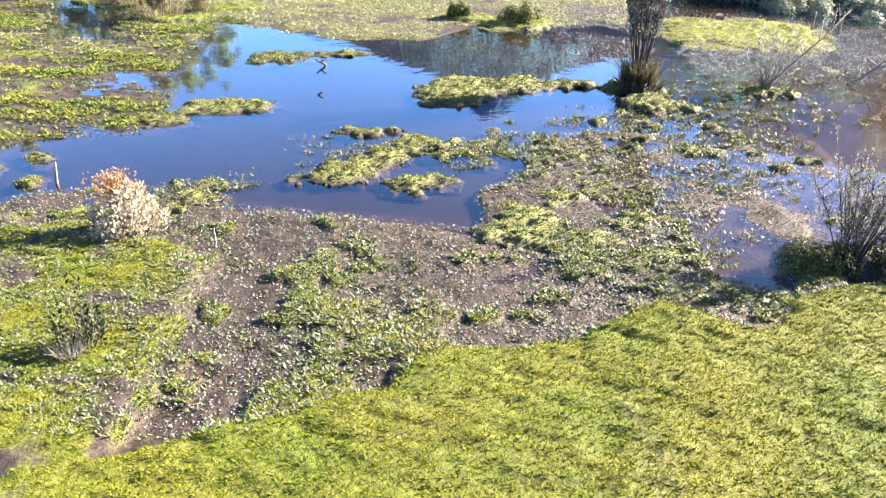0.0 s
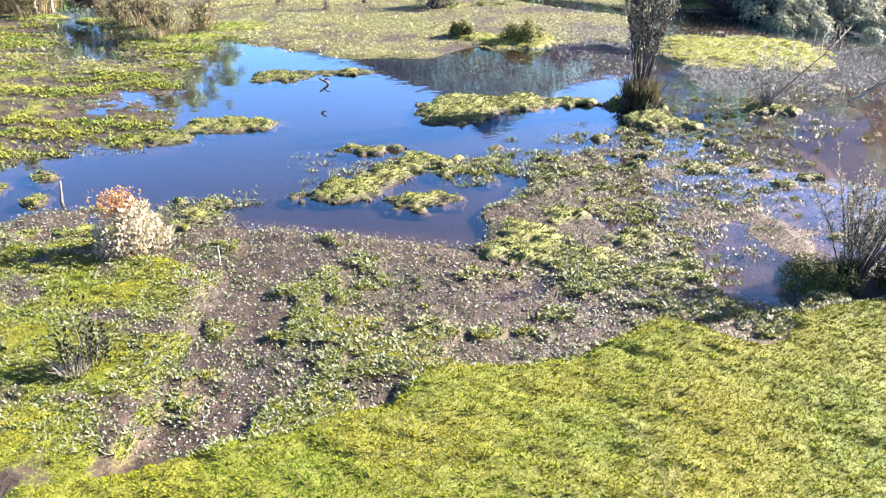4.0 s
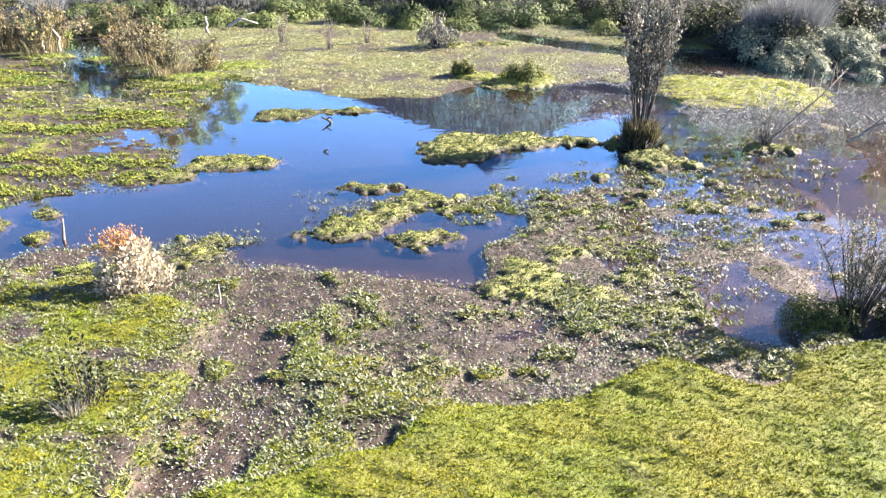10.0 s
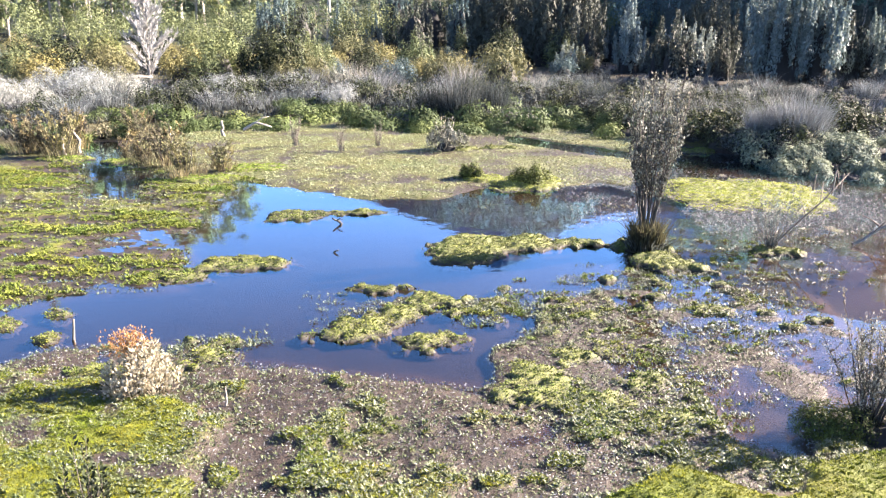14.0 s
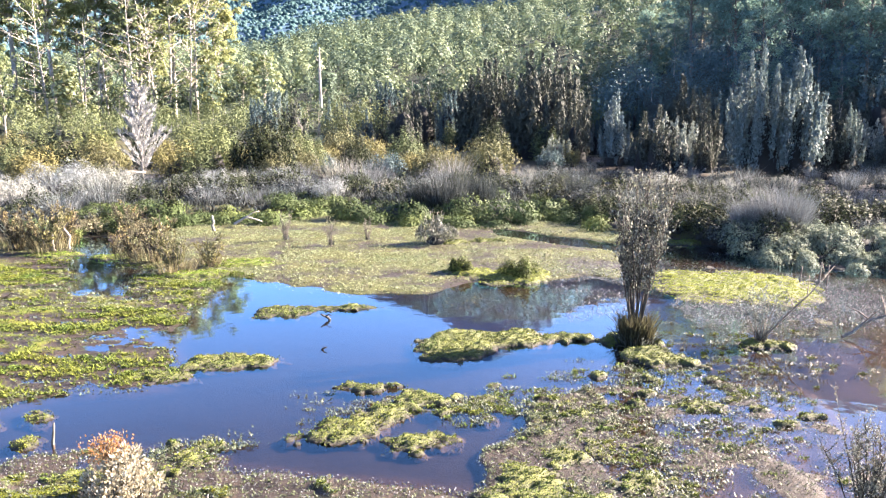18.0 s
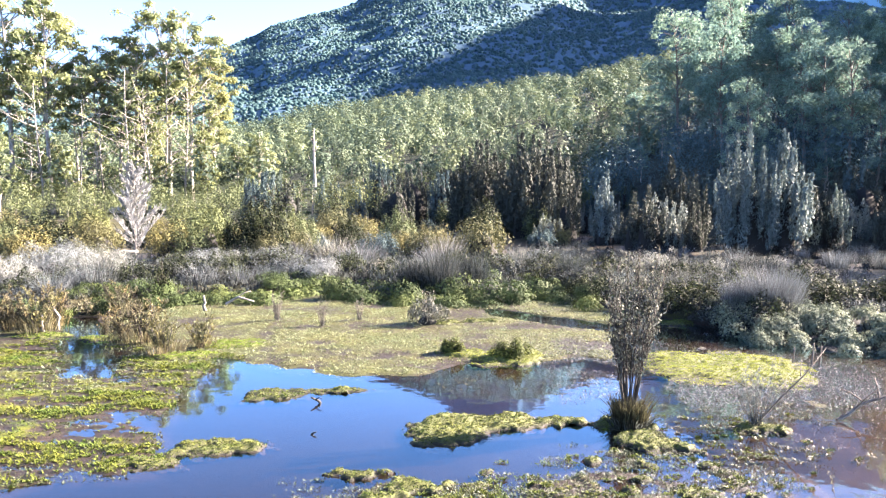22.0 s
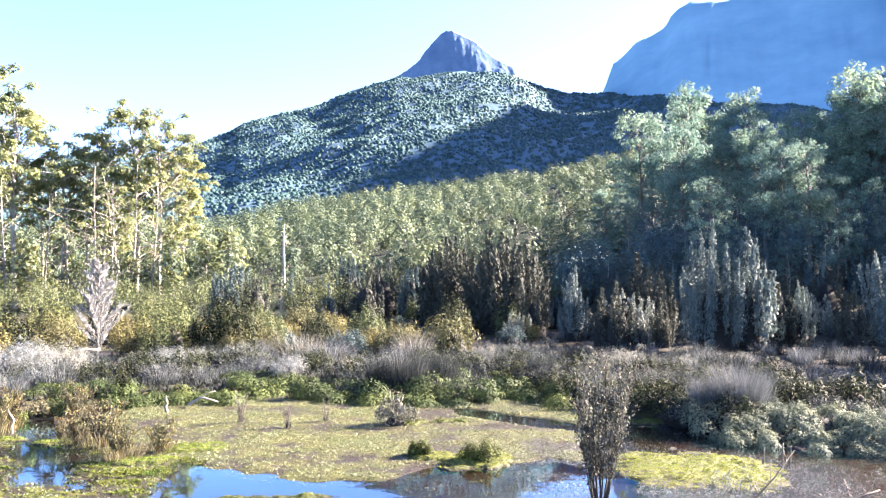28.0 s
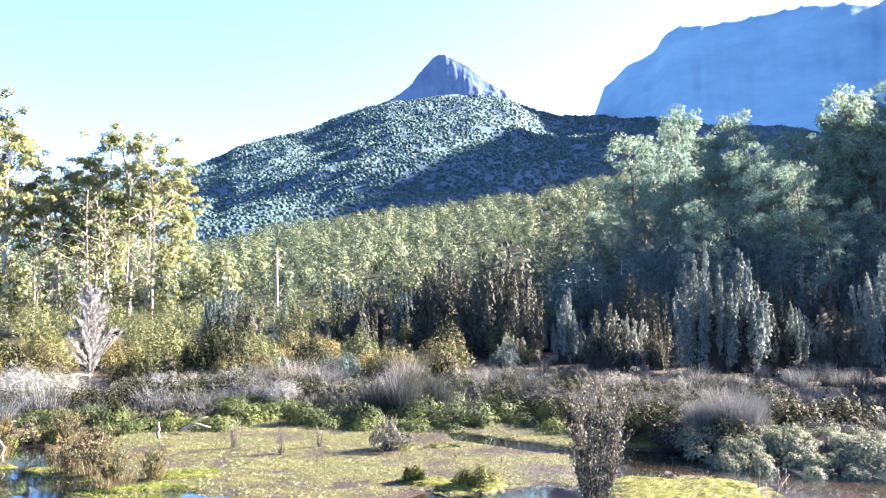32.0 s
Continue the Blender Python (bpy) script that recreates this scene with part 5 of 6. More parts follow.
def dead_cone(h, seed, label):
    """A dead tree: one pale trunk with rising side branches that shorten towards the top, all covered in fine twigs."""
    rng = np.random.default_rng(seed)
    root = thing("dead_tree", label, "tree")
    trunk, haze = Shape(), Shape()
    tube(trunk, [(0, 0, -0.1), (0.05, 0, h * 0.3), (0.02, 0.05, h * 0.65), (0.1, 0, h)], [0.07, 0.055, 0.035, 0.008], 6)
    part("trunk", trunk, "dead_wood", root)
    for k in range(46):
        f = 0.1 + 0.86 * (k + rng.uniform(0, 0.7)) / 46
        a, reach = rng.uniform(0, 2 * np.pi), h * (0.3 * (1 - f) ** 0.8 + 0.035) * rng.uniform(0.6, 1.15)
        st = np.array([0.04, 0.0, f * h])
        en = st + [np.cos(a) * reach, np.sin(a) * reach, reach * rng.uniform(0.8, 1.5)]
        limb = Shape()
        tube(limb, [st, (st + en) / 2 + [0, 0, -0.06 * reach], en], [0.016, 0.011, 0.004], 4)
        part("limb", limb, "dead_wood", root)
        n = 80
        w = rng.uniform(0.15, 1, n)[:, None]
        leaves(haze, st + (en - st) * w + rng.normal(0, 0.03, (n, 3)), (en - st) / reach + rng.normal(size=(n, 3)) * 0.55 + [0, 0, 0.4], 0.26, 0.042, rng, tri=True)
    tagged(part("twig_haze", haze, "bleached_twig", root), "haze of fine bleached twigs", kind="stuff")
    return root


set_at(dead_cone(4.4, 81, "dead pale cone-shaped tree with a haze of fine bare twigs"), -13.7, 37.2)


# ---- mats of moss in the pond ----
def mat(name, label, lobes, high=0.07, seed=0, blade=True, material="moss", holes=0.35):
    """A floating mat: a lumpy low dome over a few lobes (x, y, rx, ry, turn), with a skirt below the water and moss on top."""
    rng, high = np.random.default_rng(seed), high * 0.5
    xs = np.array([[l[0] - max(l[2:4]), l[0] + max(l[2:4]), l[1] - max(l[2:4]), l[1] + max(l[2:4])] for l in lobes])
    x0, x1, y0, y1 = xs[:, 0].min() - 0.2, xs[:, 1].max() + 0.2, xs[:, 2].min() - 0.2, xs[:, 3].max() + 0.2
    cell = max(0.03, math.sqrt((x1 - x0) * (y1 - y0) / 5000))
    nx, ny = int((x1 - x0) / cell) + 2, int((y1 - y0) / cell) + 2
    X, Y = np.meshgrid(x0 + cell * np.arange(nx), y0 + cell * np.arange(ny), indexing="ij")

    ragged = min(1.0, max(max(l[2:4]) for l in lobes) / 0.5)

    def field(px, py):
        wx = px + 0.22 * ragged * fbm(px, py, 0.6, 3, seed) + 0.17 * ragged * fbm(px, py, 0.16, 3, seed + 3)
        wy = py + 0.22 * ragged * fbm(px, py, 0.6, 3, seed + 7) + 0.17 * ragged * fbm(px, py, 0.16, 3, seed + 5)
        f = np.full(np.shape(px), -9.0)
        for lx, ly, rx, ry, tn in lobes:
            c, s_ = math.cos(radians(tn)), math.sin(radians(tn))
            u, v = ((wx - lx) * c + (wy - ly) * s_) / rx, (-(wx - lx) * s_ + (wy - ly) * c) / ry
            f = np.maximum(f, 1 - np.hypot(u, v))
        return f - holes * np.clip(fbm(px, py, 0.3, 3, seed + 9), 0, 1) * (0.9 - f).clip(0, 1)

    F = field(X, Y)
    Z = np.clip(-0.05 + np.sqrt(np.clip(F, 0, 1) / 0.55).clip(0, 1) * (high + 0.05), -0.05, 1) + (0.045 * fbm(X * 0.6, Y, 0.2, 3, 3) + 0.035 * fbm(X * 0.7, Y, 0.07, 2, 8)) * (F > 0.02)
    inside = F > -0.06
    cellin = inside[:-1, :-1] & inside[1:, :-1] & inside[:-1, 1:] & inside[1:, 1:]
    i, j = np.nonzero(cellin)
    q = np.stack([i * ny + j, (i + 1) * ny + j, (i + 1) * ny + j + 1, i * ny + j + 1], 1)
    used, inv = np.unique(q, return_inverse=True)
    V = np.stack([X, Y, Z], -1).reshape(-1, 3)[used]
    root = thing(name, label, "moss mat", "moss mats in the pond")
    root.matrix_basis = Matrix.Translation((lobes[0][0], lobes[0][1], 0))
    o = np.array([lobes[0][0], lobes[0][1], 0])
    s = Shape().add(V - o, inv.reshape(-1, 4))
    part("peat", s, "peat", root, smooth=True)
    if blade:
        n = int(1800 * (x1 - x0) * (y1 - y0))
        px, py = rng.uniform(x0, x1, n), rng.uniform(y0, y1, n)
        f = field(px, py)
        ok = (f > 0.05) & (rng.uniform(0, 1, n) < 0.25 + 2.2 * f)
        px, py, f = px[ok], py[ok], f[ok]
        pz = np.clip(-0.05 + np.sqrt(f / 0.55).clip(0, 1) * (high + 0.05), -0.05, 1) + 0.045 * fbm(px * 0.6, py, 0.2, 3, 3) + 0.035 * fbm(px * 0.7, py, 0.07, 2, 8)
        b = Shape()
        tufts(b, np.stack([px, py, pz - 0.004], 1) - o, 0.017, 0.011, rng, 4, 1.0)
        moss = part("moss", b, material, root)
        if name == "moss_tuft":
            tagged(moss, kind="stuff")
    return root


def peat_material():
    m, nt, out = nodes_of("mossy_peat")
    pos = place(nt)
    fine, mid = noise_node(nt, 45, 4, 0.7, pos), noise_node(nt, 5, 3, 0.6, pos)
    up = nt.nodes.new("ShaderNodeSeparateXYZ")
    nt.links.new(pos, up.inputs[0])
    rim = math_node(nt, 'ADD', math_node(nt, 'MULTIPLY', up.outputs[2], 22), math_node(nt, 'SUBTRACT', fine, 0.75), True)
    moss = ramp(nt, fine, [(0.3, (0.008, 0.01, 0.002)), (0.5, (0.045, 0.054, 0.007)), (0.72, (0.14, 0.15, 0.02))])
    moss = mix(nt, 1.0, moss, ramp(nt, mid, [(0.3, (0.7, 0.75, 0.7)), (0.7, (1.3, 1.2, 1.0))]), 'MULTIPLY')
    c = mix(nt, rim, (0.012, 0.009, 0.006), moss)
    shade(nt, out, c, 0.85, fine, 0.6, 0.02)
    return m


M["peat"] = peat_material()
MOSS = "bright yellow-green moss mat lying in the shallow water"
mat("moss_mat", MOSS, [(-3.1, 11.35, 0.85, 0.38, 5), (-3.9, 10.75, 0.7, 0.35, -10)], 0.09, 1)
mat("moss_mat", "crescent-shaped yellow-green moss mat in the open water", [(-1.15, 8.75, 0.68, 0.42, 15), (-0.72, 9.25, 0.5, 0.55, 0), (-0.35, 9.7, 0.46, 0.3, 20), (-1.05, 10.05, 0.38, 0.2, -10), (-0.7, 10.3, 0.25, 0.16, 0)], 0.11, 2, holes=0.1)
mat("moss_mat", "small oval moss mat in the open water", [(-0.2, 8.35, 0.48, 0.28, 5)], 0.08, 3, holes=0.15)
mat("moss_mat", "long thick moss mat beside the twiggy shrub", [(0.25, 12.1, 0.7, 0.95, -25), (1.0, 12.35, 0.75, 0.5, 10)], 0.15, 4, holes=0.12)
mat("moss_mat", "flat moss mat reaching to the twiggy shrub", [(1.95, 12.5, 0.62, 0.3, 0)], 0.09, 5)
mat("moss_mat", "thin moss mat at the top of the pond", [(-2.75, 14.3, 0.75, 0.55, 10), (-1.7, 14.5, 0.8, 0.22, 5)], 0.07, 6)
mat("moss_mat", "thick hummock of moss round the foot of the shrub", [(3.1, 11.3, 0.5, 0.62, 10), (2.95, 12.2, 0.45, 0.5, 0), (3.5, 11.0, 0.3, 0.3, 0)], 0.16, 7)
mat("moss_mat", "narrow moss mat among floating leaves", [(3.25, 9.3, 0.46, 0.2, 0)], 0.07, 8)
mat("moss_mat", "broad broken moss mat by the near shore", [(0.85, 7.2, 0.5, 0.75, 10), (1.35, 6.85, 0.55, 0.4, -15), (1.1, 8.0, 0.35, 0.35, 0)], 0.10, 9, holes=1.1)
mat("moss_mat", "patchy moss mat by the near shore", [(1.95, 6.75, 0.4, 0.5, 20), (2.0, 7.4, 0.35, 0.35, 0), (1.6, 8.3, 0.4, 0.3, 0), (1.5, 9.2, 0.45, 0.45, 0)], 0.06, 10, holes=1.1)
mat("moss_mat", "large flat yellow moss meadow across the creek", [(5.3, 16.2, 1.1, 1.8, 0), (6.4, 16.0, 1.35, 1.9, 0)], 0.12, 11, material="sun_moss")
mat("moss_mat", "small bright hummock at the edge of the turf", [(2.38, 5.75, 0.27, 0.2, -20)], 0.14, 12)
mat("moss_mat", "mossy foot of a leaning bare shrub", [(4.95, 11.95, 0.5, 0.35, 10)], 0.14, 13)
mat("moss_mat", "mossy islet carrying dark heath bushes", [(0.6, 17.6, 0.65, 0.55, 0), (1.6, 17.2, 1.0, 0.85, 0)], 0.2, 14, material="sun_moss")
mat("moss_mat", "mossy islet below a dry bush", [(0.2, 21.8, 0.8, 0.55, 0), (1.3, 22.0, 0.7, 0.35, 0)], 0.14, 15)
for k, (x, y, r) in enumerate([(3.85, 9.3, 0.17), (3.95, 8.85, 0.16), (4.35, 9.05, 0.17), (0.0, 9.3, 0.2), (0.15, 9.75, 0.17), (0.5, 9.6, 0.2), (0.55, 9.05, 0.2), (0.65, 10.2, 0.16), (2.1, 10.6, 0.17), (2.05, 9.4, 0.13), (2.4, 9.5, 0.18), (-2.95, 8.45, 0.14), (-4.6, 8.5, 0.25), (-4.9, 9.3, 0.3), (-5.4, 8.9, 0.3), (2.8, 10.4, 0.18), (2.6, 9.9, 0.15), (3.6, 10.3, 0.15), (-2.5, 8.35, 0.25)]):
    mat("moss_tuft", "small tuft of moss standing in the water", [(x, y, r * 1.1, r * 0.75, 10 * k)], 0.042, 20 + k)

# ---- shrubs in the marsh ----
set_at(twiggy(2.6, 91, "twig_leaf", "tall thin tea tree of bare upright stems on moss", 22, 0.2, 12, 15, bark="dark_bark", size=0.036, thick=0.006, low=0.42, name="tea_tree", category="tree", fan=0.026), 3.0, 12.15, z=0.08)
bare = set_at(twiggy(0.95, 92, "tea_leaf", "sparse bare shrub with one long branch leaning over the water", 16, 0.5, 6, 22, base=160, size=0.05, name="bare_shrub", lean=(0.1, 0), bark="brown_bark", thick=0.007), 4.9, 12.0, z=0.06)
s = Shape()
tube(s, [(0.05, 0, 0.05), (0.4, 0.05, 0.4), (0.75, 0.05, 0.75), (1.1, 0.1, 1.15)], [0.018, 0.015, 0.011, 0.005], 5)
for q, dx, dz in ((0.5, -0.12, 0.3), (0.7, 0.02, 0.32), (0.85, 0.15, 0.2), (0.95, -0.05, 0.28)):
    tube(s, [(q, 0.06, q * 1.02), (q + dx, 0.08, q + dz)], [0.008, 0.003], 4)
part("long_branch", s, "brown_bark", bare)
set_at(twiggy(1.2, 93, "silver_leaf", "greyish twiggy shrub at the edge of the turf", 30, 0.42, 8, 22, base=300, name="tea_tree_shrub", bark="dark_bark"), 3.6, 6.4, z=0.0)
set_at(twiggy(1.0, 98, "silver_leaf", "greyish twiggy shrub leaning over the water", 18, 0.45, 7, 22, base=120, name="tea_tree_shrub", bark="dark_bark"), 4.15, 6.35, z=0.0)
dying = set_at(plume_shrub(0.66, 94, "pale_leaf", "half-dead shrub with pale dry leaves and orange tips", 34, 80, 0.5, "dying_shrub", size=0.075, thin=0.15), -3.0, 7.05)
s, r_ = Shape(), np.random.default_rng(941)
n = 800
tip = np.stack([r_.normal(-0.09, 0.09, n), r_.normal(0.02, 0.08, n), r_.uniform(0.45, 0.64, n)], 1)
leaves(s, tip, r_.normal(size=(n, 3)) * 0.9 + [0, 0, 1], 0.026, 0.015, r_)
tagged(part("dead_foliage", s, "orange_tip", dying), "bright orange withered tips", kind="stuff")
set_at(plume_shrub(0.68, 95, "dark_leaf", "small thin dark shrub with a dry tussock at its foot", 11, 44, 0.24, "small_shrub", size=0.06, thin=0.09), -2.62, 5.02)
set_at(sedge(0.16, 951, "pale_leaf", "small dry straw tussock", 160, 0.6, 0.9, "dry_tussock", width=0.035), -2.68, 4.9)
set_at(sedge(0.46, 932, "foot_blade", "dark withered grass round the foot of the tea tree", 900, 0.55, 0.25, "foot_tussock", 0.035), 3.0, 12.1, z=0.05)
set_at(cushion(0.65, 0.45, 933, "dark_leaf", "low dark bush at the water edge", 6000, "dark_bush", 0.04), 4.4, 6.15)
set_at(cushion(0.8, 0.42, 931, "dark_moss", "low dark mossy bush under bare stems at the water edge", 9000, "mossy_bush", 0.026), 3.72, 6.3)
for x, y, r, h in [(0.52, 17.75, 0.33, 0.46), (1.68, 17.2, 0.44, 0.6)]:
    set_at(cushion(r, h, int(x * 10), "dark_moss", "round dark green heath bush on a mossy islet", 2600, "heath_bush", 0.05), x, y, z=0.08)
set_at(dense_bush(0.55, 0.7, 96, "twig_leaf", "dry brown bush on a mossy islet", 2000, "dry_bush", 0.08, 14, 0.3, 1.2), -0.15, 21.6, scale=1.2, z=0.06)
set_at(twiggy(0.9, 97, "rust_leaf", "bare brown stems of a dry bush", 14, 0.4, 4, 6, name="bare_bush"), -0.2, 21.65, z=0.08)
for k, (x, y, h) in enumerate([(-6.0, 17.9, 1.0), (-6.9, 19.2, 1.1), (-7.6, 19.6, 0.9), (-10.1, 20.6, 1.2), (-11.3, 21.2, 1.1), (-9.4, 24.2, 1.0), (-5.4, 18.6, 0.8)]):
    set_at(twiggy(h * 1.05, 100 + k, "rust_leaf" if k % 3 else "olive_leaf", "rusty golden marsh shrub with dry tips", 20, 0.55, 6, 20, base=300, size=0.085, name="marsh_shrub", bark="dark_bark", thick=0.012, low=0.15, skirt_high=0.3, skirt_wide=0.42, skirt_leaf="rust_leaf"), x, y)
for k, (x, y, h) in enumerate([(-4.35, 22.4, 0.9), (-2.95, 21.4, 0.8), (-2.05, 22.3, 0.7)]):
    set_at(twiggy(h, 110 + k, "twig_leaf", "small bare sapling standing in the marsh", 14, 0.25, 5, 10, base=60, name="bare_sapling", bark="brown_bark", thick=0.011), x, y)


# ---- dead wood and stakes ----
def stick(name, label, points, thick, material, category="driftwood", side=()):
    """A weathered branch along the given points, with side branches."""
    root = thing(name, label, category)
    o = np.array(points[0], float)
    s = Shape()
    pts = np.array(points, float) - o
    k = np.linspace(0, 1, 7)
    fine = np.stack([np.interp(k, np.linspace(0, 1, len(pts)), pts[:, j]) for j in range(3)], 1)
    fine[1:-1] += np.random.default_rng(int(abs(o[0] * 97)) + 5).normal(0, thick * (0.08 if category == "stake" else 0.35), (5, 3))
    tube(s, fine, np.linspace(thick, thick * 0.45, 7), 7)
    part("branch", s, material, root)
    for a, bpt in side:
        t = Shape()
        q = np.array(bpt, float) - o
        tube(t, [fine[a], (fine[a] + q) / 2 + [0, 0, thick], q], [thick * 0.5, thick * 0.35, thick * 0.15], 5)
        part("side_branch", t, material, root)
    root.matrix_basis = Matrix.Translation(o)
    return root


stick("dead_stick", "dark forked stick standing in the open water", [(-1.95, 13.7, -0.08), (-1.97, 13.7, 0.03), (-2.1, 13.65, 0.12)], 0.032, "dark_bark", side=[(4, (-1.9, 13.6, 0.1))])
stick("floating_stick", "short dark stick in the open water", [(-1.85, 11.95, -0.02), (-1.76, 11.9, 0.05)], 0.02, "dark_bark")
stick("wooden_stake", "short weathered stake in the shallow water", [(-4.3, 8.44, -0.1), (-4.26, 8.44, 0.25)], 0.022, "brown_bark", "stake")
stick("pale_stump", "pale broken stump among golden shrubs", [(-10.0, 20.6, -0.1), (-10.02, 20.6, 0.55)], 0.06, "dead_wood", "stump")
stick("pale_stump", "pale bent stump among golden shrubs", [(-9.95, 21.3, -0.1), (-9.9, 21.3, 0.3), (-10.05, 21.3, 0.62)], 0.05, "dead_wood", "stump")
stick("pale_stump", "short pale post in the meadow", [(-6.9, 24.3, -0.1), (-6.92, 24.3, 0.5)], 0.06, "dead_wood", "stump")
stick("driftwood_branch", "pale fallen branch on the bank", [(-12.9, 28.6, 0.45), (-12.2, 28.5, 0.8), (-11.4, 28.7, 0.7)], 0.06, "dead_wood", side=[(2, (-12.6, 28.3, 1.0))])
stick("driftwood_branch", "dark broken branch lying in the meadow", [(-6.5, 25.2, 0.1), (-6.1, 25.2, 0.32), (-5.6, 25.1, 0.2)], 0.05, "grey_bark", side=[(3, (-5.7, 25.3, 0.5))])
stick("driftwood_log", "grey log stranded at the far shore", [(-3.3, 26.6, 0.15), (-2.2, 26.4, 0.2)], 0.08, "brown_bark")
stick("fallen_trunk", "bleached fallen trunk below the dead tree", [(-15.4, 36.0, 0.6), (-14.2, 36.4, 0.9), (-13.4, 36.8, 0.9)], 0.12, "dead_wood")
for x, h in ((7.39, 0.38), (7.79, 0.46), (7.95, 0.4)):
    stick("wooden_stake", "thin grey stake beside the yellow moss", [(x, 16.3, -0.1), (x + 0.04, 16.3, h)], 0.025, "brown_bark", "stake")
stick("dead_branch", "bare dark branch fallen into the brown shallows", [(6.3, 12.3, 0.03), (6.8, 12.45, 0.25), (7.5, 12.4, 0.5)], 0.03, "brown_bark", side=[(2, (6.9, 12.2, 0.55)), (4, (7.1, 12.7, 0.6)), (3, (6.6, 12.8, 0.4))])
stick("dry_stalk", "pale dry stalk on the mud", [(-2.12, 6.8, 0.0), (-2.11, 6.8, 0.22)], 0.012, "dead_wood", "stalk")
set_at(plume_shrub(1.5, 120, "dark_leaf", "dark slender sapling on the far shore", 12, 60, 0.16, "dark_sapling", size=0.05, thin=0.09), -8.9, 26.5)
for k, (x, y, h) in enumerate([(-8.3, 20.3, 0.55), (-9.2, 23.7, 0.8), (-10.9, 21.3, 1.1), (-10.2, 21.6, 1.2)]):
    set_at(twiggy(h, 130 + k, "rust_leaf", "slender rusty marsh shrub with dry tips", 16, 0.4, 6, 20, base=200, size=0.085, name="marsh_shrub", bark="dark_bark", thick=0.012, low=0.15, skirt_high=0.3, skirt_wide=0.3, skirt_leaf="rust_leaf"), x, y)
for k in range(9):
    x, y = -11.6 + 0.42 * k, 22.6 + 0.55 * ((k * 0.61) % 1) + 0.28 * k
    set_at(dense_bush(0.55, 0.5 + 0.25 * (k % 2), 150 + k, "cushion_leaf" if k % 3 else "rust_leaf", "low green shrub at the edge of the marsh", 1100, "marsh_shrub", 0.07, 12), x, y, sink=0.05)
mat("moss_mat", "vivid green moss round the golden shrubs", [(-5.5, 17.7, 1.0, 0.5, 10), (-4.7, 19.0, 1.1, 0.8, 20)], 0.12, 41, material="lime_moss", holes=0.1)
mat("moss_mat", "vivid green moss round the pale stumps", [(-9.9, 20.4, 0.9, 0.5, 0), (-8.2, 19.8, 0.7, 0.4, 0)], 0.12, 42, material="lime_moss", holes=0.1)
mat("moss_mat", "small mossy islet in the creek", [(6.5, 21.5, 0.55, 0.45, 0)], 0.14, 43)
mat("moss_mat", "mossy ground round the half-dead shrub", [(-3.4, 7.55, 0.75, 0.4, 10), (-2.6, 7.9, 0.35, 0.3, 0)], 0.08, 44)


# ---- turf and small leaves ----
def carpet(name, label, n, box, keep, make, material, seed):
    rng = np.random.default_rng(seed)
    x, y = rng.uniform(box[0], box[1], n), rng.uniform(box[2], box[3], n)
    z, c, d = land(x, y)
    ok = keep(x, y, z, c, rng)
    s = Shape()
    make(s, np.stack([x, y, z], 1)[ok], rng)
    return tagged(part(name, s, material), label, "plants", kind="stuff")


def turf_tufts(s, p, rng):
    tufts(s, p - [0, 0, 0.005], 0.015, 0.007, rng, 5, 1.3)


def herb_tufts(s, p, rng):
    tufts(s, p - [0, 0, 0.003], 0.019, 0.01, rng, 4, 1.2)


def leafy_tufts(s, p, rng):
    tufts(s, p - [0, 0, 0.002], 0.02, 0.015, rng, 4, 1.5)


def marsh_tufts(s, p, rng):
    tufts(s, p - [0, 0, 0.004], 0.034, 0.017, rng, 5, 1.3)


def meadow_tufts(s, p, rng):
    tufts(s, p - [0, 0, 0.004], 0.022, 0.022, rng, 3, 2.0)


carpet("turf", "short bright yellow-green turf", 175000, (-6.2, 5.4, 3.4, 7.6), lambda x, y, z, c, r: (c > 0.55) & (z > 0.02) & (np.abs(x) < 0.75 * y + 0.4), turf_tufts, "turf", 1)
carpet("mud_herbs", "small pale-green herbs growing through wet mud", 115000, (-5.6, 4.6, 4.0, 10.2), lambda x, y, z, c, r: (z > -0.02) & (c < 0.95) & ((y > lawn_edge(x) - 0.1) | (x < -1.2)) & (r.uniform(0, 1, len(x)) < 0.22 + 0.9 * c), herb_tufts, "herb", 2)
carpet("mud_leaves", "broad grey-green leaves of herbs rooted in the mud", 42000, (-2.4, 4.4, 4.0, 9.2), lambda x, y, z, c, r: (z > -0.01) & (y > lawn_edge(x) + 0.05) & (r.uniform(0, 1, len(x)) < 1.1 * c - 0.35 + 0.5 * vnoise(x, y, 0.25)), leafy_tufts, "pale_herb", 21)
carpet("marsh_herbs", "grassy green marsh plants in shallow water", 150000, (-13, -2.8, 9.0, 24), lambda x, y, z, c, r: (z > -0.02) & (x < marsh_edge(y) + 0.4) & (y < meadow_edge(x) + 1.5 * vnoise(x, y, 1.5)) & (r.uniform(0, 1, len(x)) < (1.9 * c - 0.1) * (0.12 + 0.88 * step(fbm(x * 0.3, y, 0.55, 3, 7), -0.10, 0.07))), marsh_tufts, "moss", 3)
carpet("marsh_leaves", "small dull leaves and dead stalks on the marsh mud", 50000, (-12, -2.8, 8.8, 22), lambda x, y, z, c, r: (z > -0.03) & (x < marsh_edge(y) + 0.6) & (y < meadow_edge(x) + 2) & (r.uniform(0, 1, len(x)) < 0.22 + 0.4 * vnoise(x, y, 0.5)), lambda s, p, rng: tufts(s, np.maximum(p, [-99, -99, 0.0]), 0.016, 0.018, rng, 3, 1.8), "pale_herb", 22)
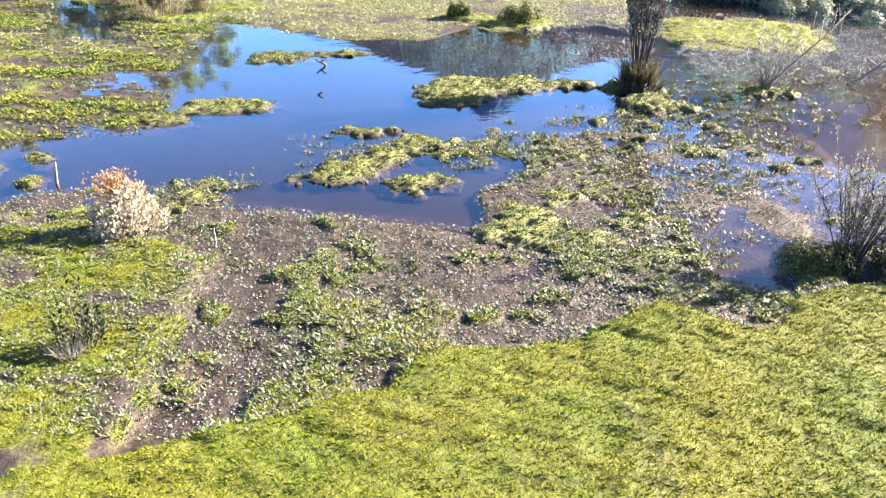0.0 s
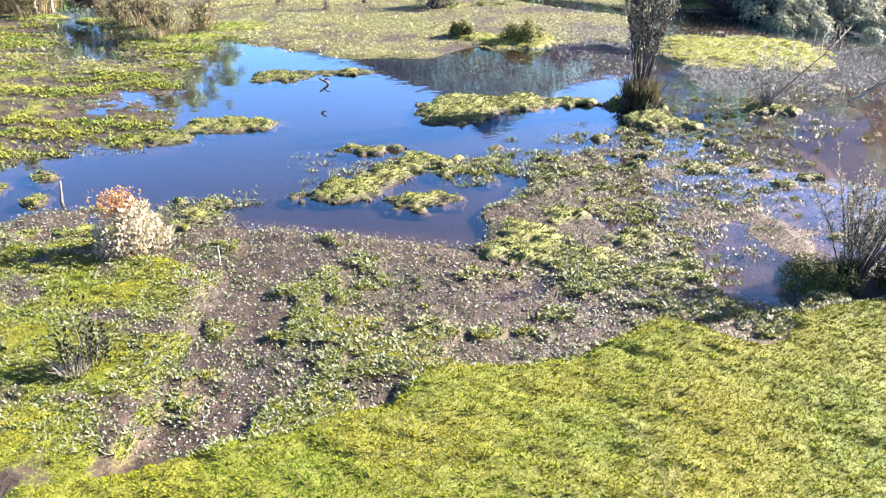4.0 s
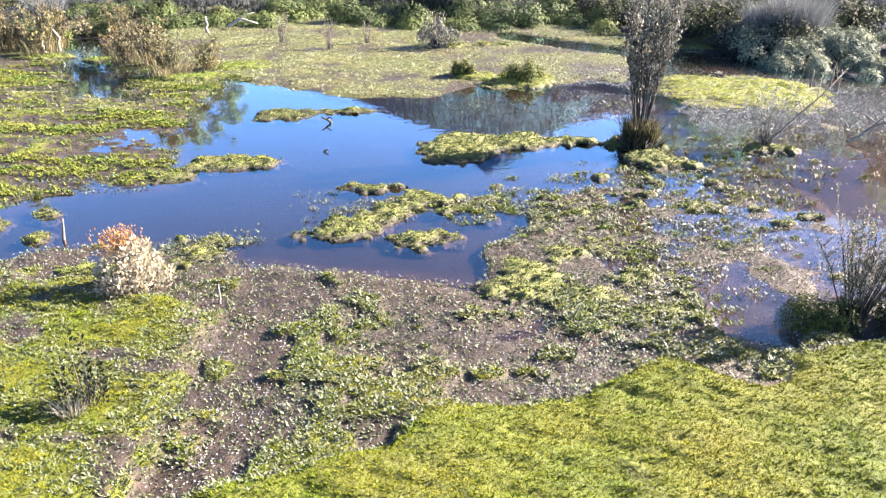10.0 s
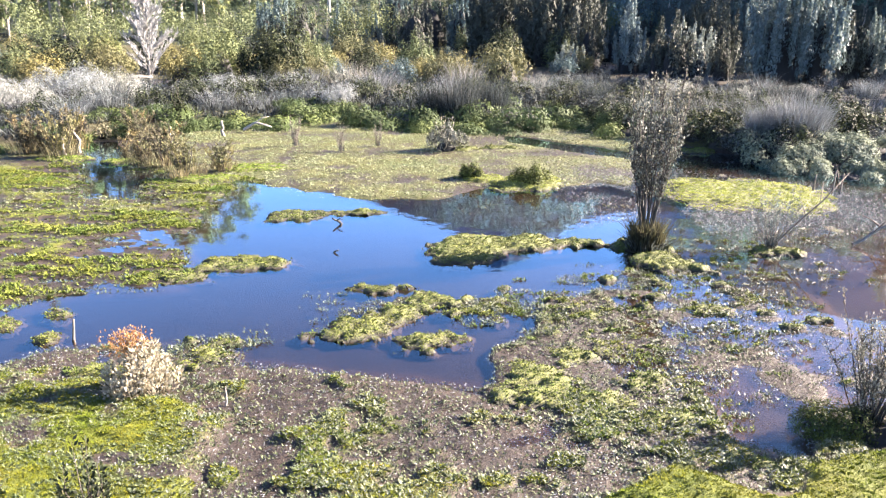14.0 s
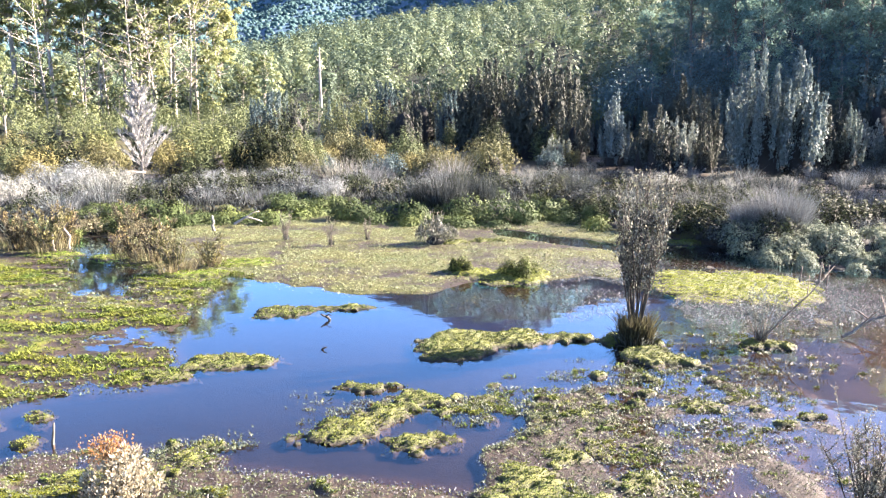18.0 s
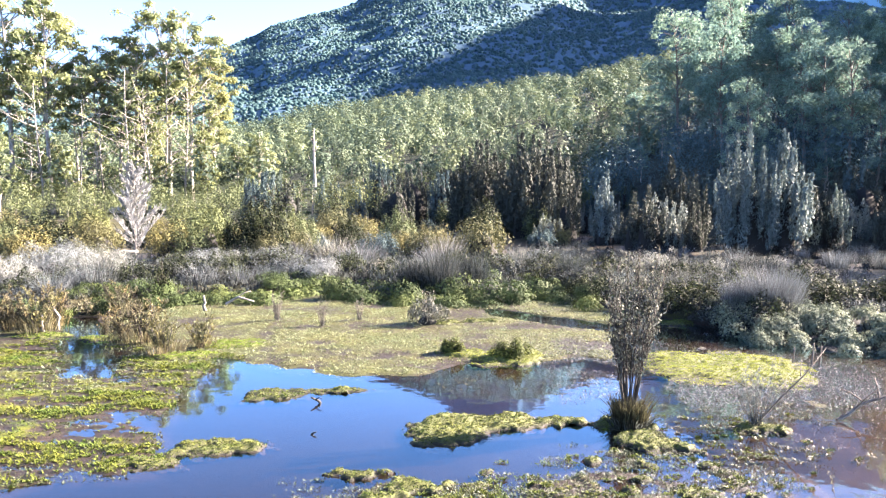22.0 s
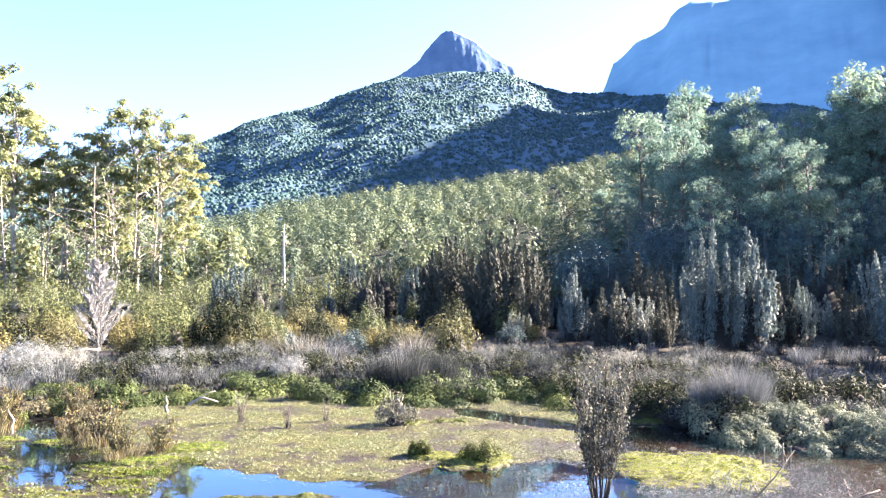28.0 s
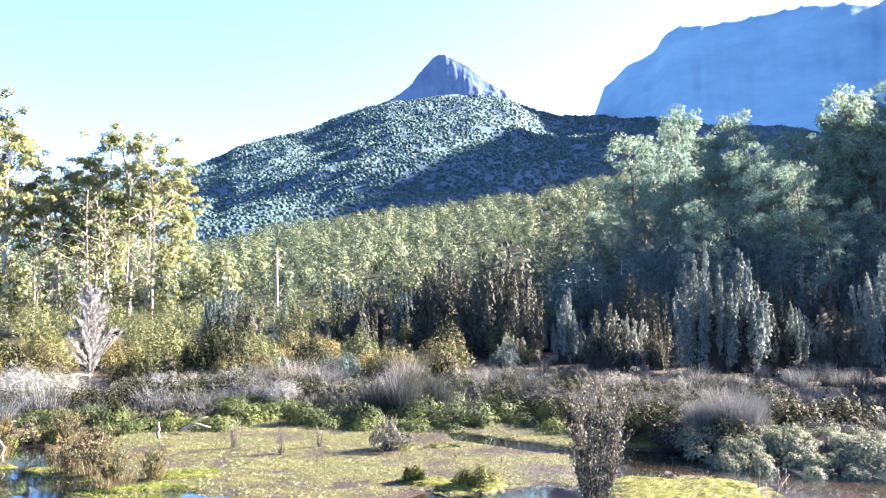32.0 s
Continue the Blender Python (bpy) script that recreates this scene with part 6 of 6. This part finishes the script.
carpet("meadow_herbs", "yellowish floating meadow of small leaves", 105000, (-9, 6, 14.5, 29), lambda x, y, z, c, r: (z > -0.05) & (y < bank_edge(x)) & (r.uniform(0, 1, len(x)) < 0.1 + 0.8 * c), meadow_tufts, "meadow", 4)
carpet("bank_grass", "dark withered grass between the shrubs of the bank", 34000, (-17, 15, 17, 38), lambda x, y, z, c, r: (y > bank_edge(x) + 0.5) & (y < bank_edge(x) + 11), lambda s, p, rng: tufts(s, p - [0, 0, 0.01], 0.2, 0.05, rng, 4, 0.8), "sedge_dark", 23)
carpet("shallow_herbs", "sparse floating leaves in brown shallows", 26000, (1.2, 11, 7.5, 17.5), lambda x, y, z, c, r: (z > -0.035) & (z < 0.06) & (r.uniform(0, 1, len(x)) < 0.12 + 0.5 * c), herb_tufts, "herb", 5)


def litter_leaves(s, p, rng, size=0.022):
    flat = np.stack([rng.normal(size=len(p)), rng.normal(size=len(p)), rng.uniform(-0.1, 0.25, len(p))], 1)
    leaves(s, np.maximum(p, [-99, -99, 0.003]) + [0, 0, 0.006], flat, size, size * 0.5, rng, tri=True)


def leaf_spot(x, y, px, py, rx, ry):
    return np.exp(-((x - px) / rx) ** 2 - ((y - py) / ry) ** 2)


carpet("mud_litter", "bleached dead leaves and stalks on the mud", 90000, (-5.0, 4.4, 4.1, 9.6), lambda x, y, z, c, r: (y > lawn_edge(x)) & ((x > -2.1) | (c < 0.7)) & (z > -0.02) & (r.uniform(0, 1, len(x)) < 0.3 + 0.75 * leaf_spot(x, y, 0.9, 5.2, 0.3, 0.2) + 0.3 * leaf_spot(x, y, -1.6, 4.6, 0.6, 0.6) + 0.5 * leaf_spot(x, y, 2.1, 6.4, 0.7, 0.7) + 0.35 * leaf_spot(x, y, 1.4, 5.8, 0.9, 0.6)), litter_leaves, "litter", 6)
carpet("floating_litter", "bleached dead leaves floating on brown shallows", 165000, (2.2, 10.5, 11, 20), lambda x, y, z, c, r: (z > -0.06) & (np.abs(y - creek_way(x)) > 0.95) & (y < bank_edge(x) - 0.2) & (r.uniform(0, 1, len(x)) < 0.1 + 0.8 * leaf_spot(x, y, 5.2, 14.0, 1.8, 0.9) + 0.6 * leaf_spot(x, y, 7.6, 14.8, 0.9, 1.6) + 0.5 * leaf_spot(x, y, 3.4, 17.5, 0.9, 1.4)), lambda s, p, rng: litter_leaves(s, p, rng, 0.028), "litter", 7)


def clump_field(name, label, centres, spread, per, make, material, seed):
    """Scattered little clumps: many tufts round each centre."""
    rng = np.random.default_rng(seed)
    c = np.repeat(centres, per, axis=0)
    size = np.repeat(rng.uniform(0.4, 1.5, len(centres)), per)
    x, y = c[:, 0] + rng.normal(0, spread, len(c)) * size * 1.3, c[:, 1] + rng.normal(0, spread, len(c)) * size * 0.8
    z = np.maximum(land(x, y)[0], 0.002) + np.abs(rng.normal(0, 0.012, len(c)))
    s = Shape()
    make(s, np.stack([x, y, z], 1), rng)
    return tagged(part(name, s, material), label, "plants", kind="stuff")


def clump_spots(n, areas, seed):
    """Centres gathered round the given areas (x, y, rx, ry)."""
    rng = np.random.default_rng(seed)
    a = np.array(areas)[rng.integers(0, len(areas), n)]
    return np.stack([rng.normal(a[:, 0], a[:, 2] * 0.6), rng.normal(a[:, 1], a[:, 3] * 0.6)], 1)


SHALLOWS = [(2.2, 8.8, 0.9, 1.2), (3.2, 8.6, 0.9, 1.0), (3.8, 9.8, 0.9, 0.8), (1.2, 9.6, 0.7, 0.6), (0.3, 9.4, 0.5, 0.4), (2.6, 10.6, 0.9, 0.5), (4.4, 10.8, 1.2, 0.8), (2.2, 7.4, 0.6, 0.8), (3.9, 11.8, 1.3, 0.8)]
clump_field("moss_clumps", "scattered small clumps of moss in the shallows", clump_spots(230, SHALLOWS, 51), 0.04, 34, herb_tufts, "moss", 52)
clump_field("herb_clumps", "scattered pale herbs and dead leaves in the shallows", clump_spots(460, SHALLOWS + [(5.4, 12.8, 1.6, 1.0), (-0.8, 9.5, 0.8, 0.6), (-2.6, 8.2, 0.5, 0.4)], 53), 0.06, 24, herb_tufts, "pale_herb", 54)
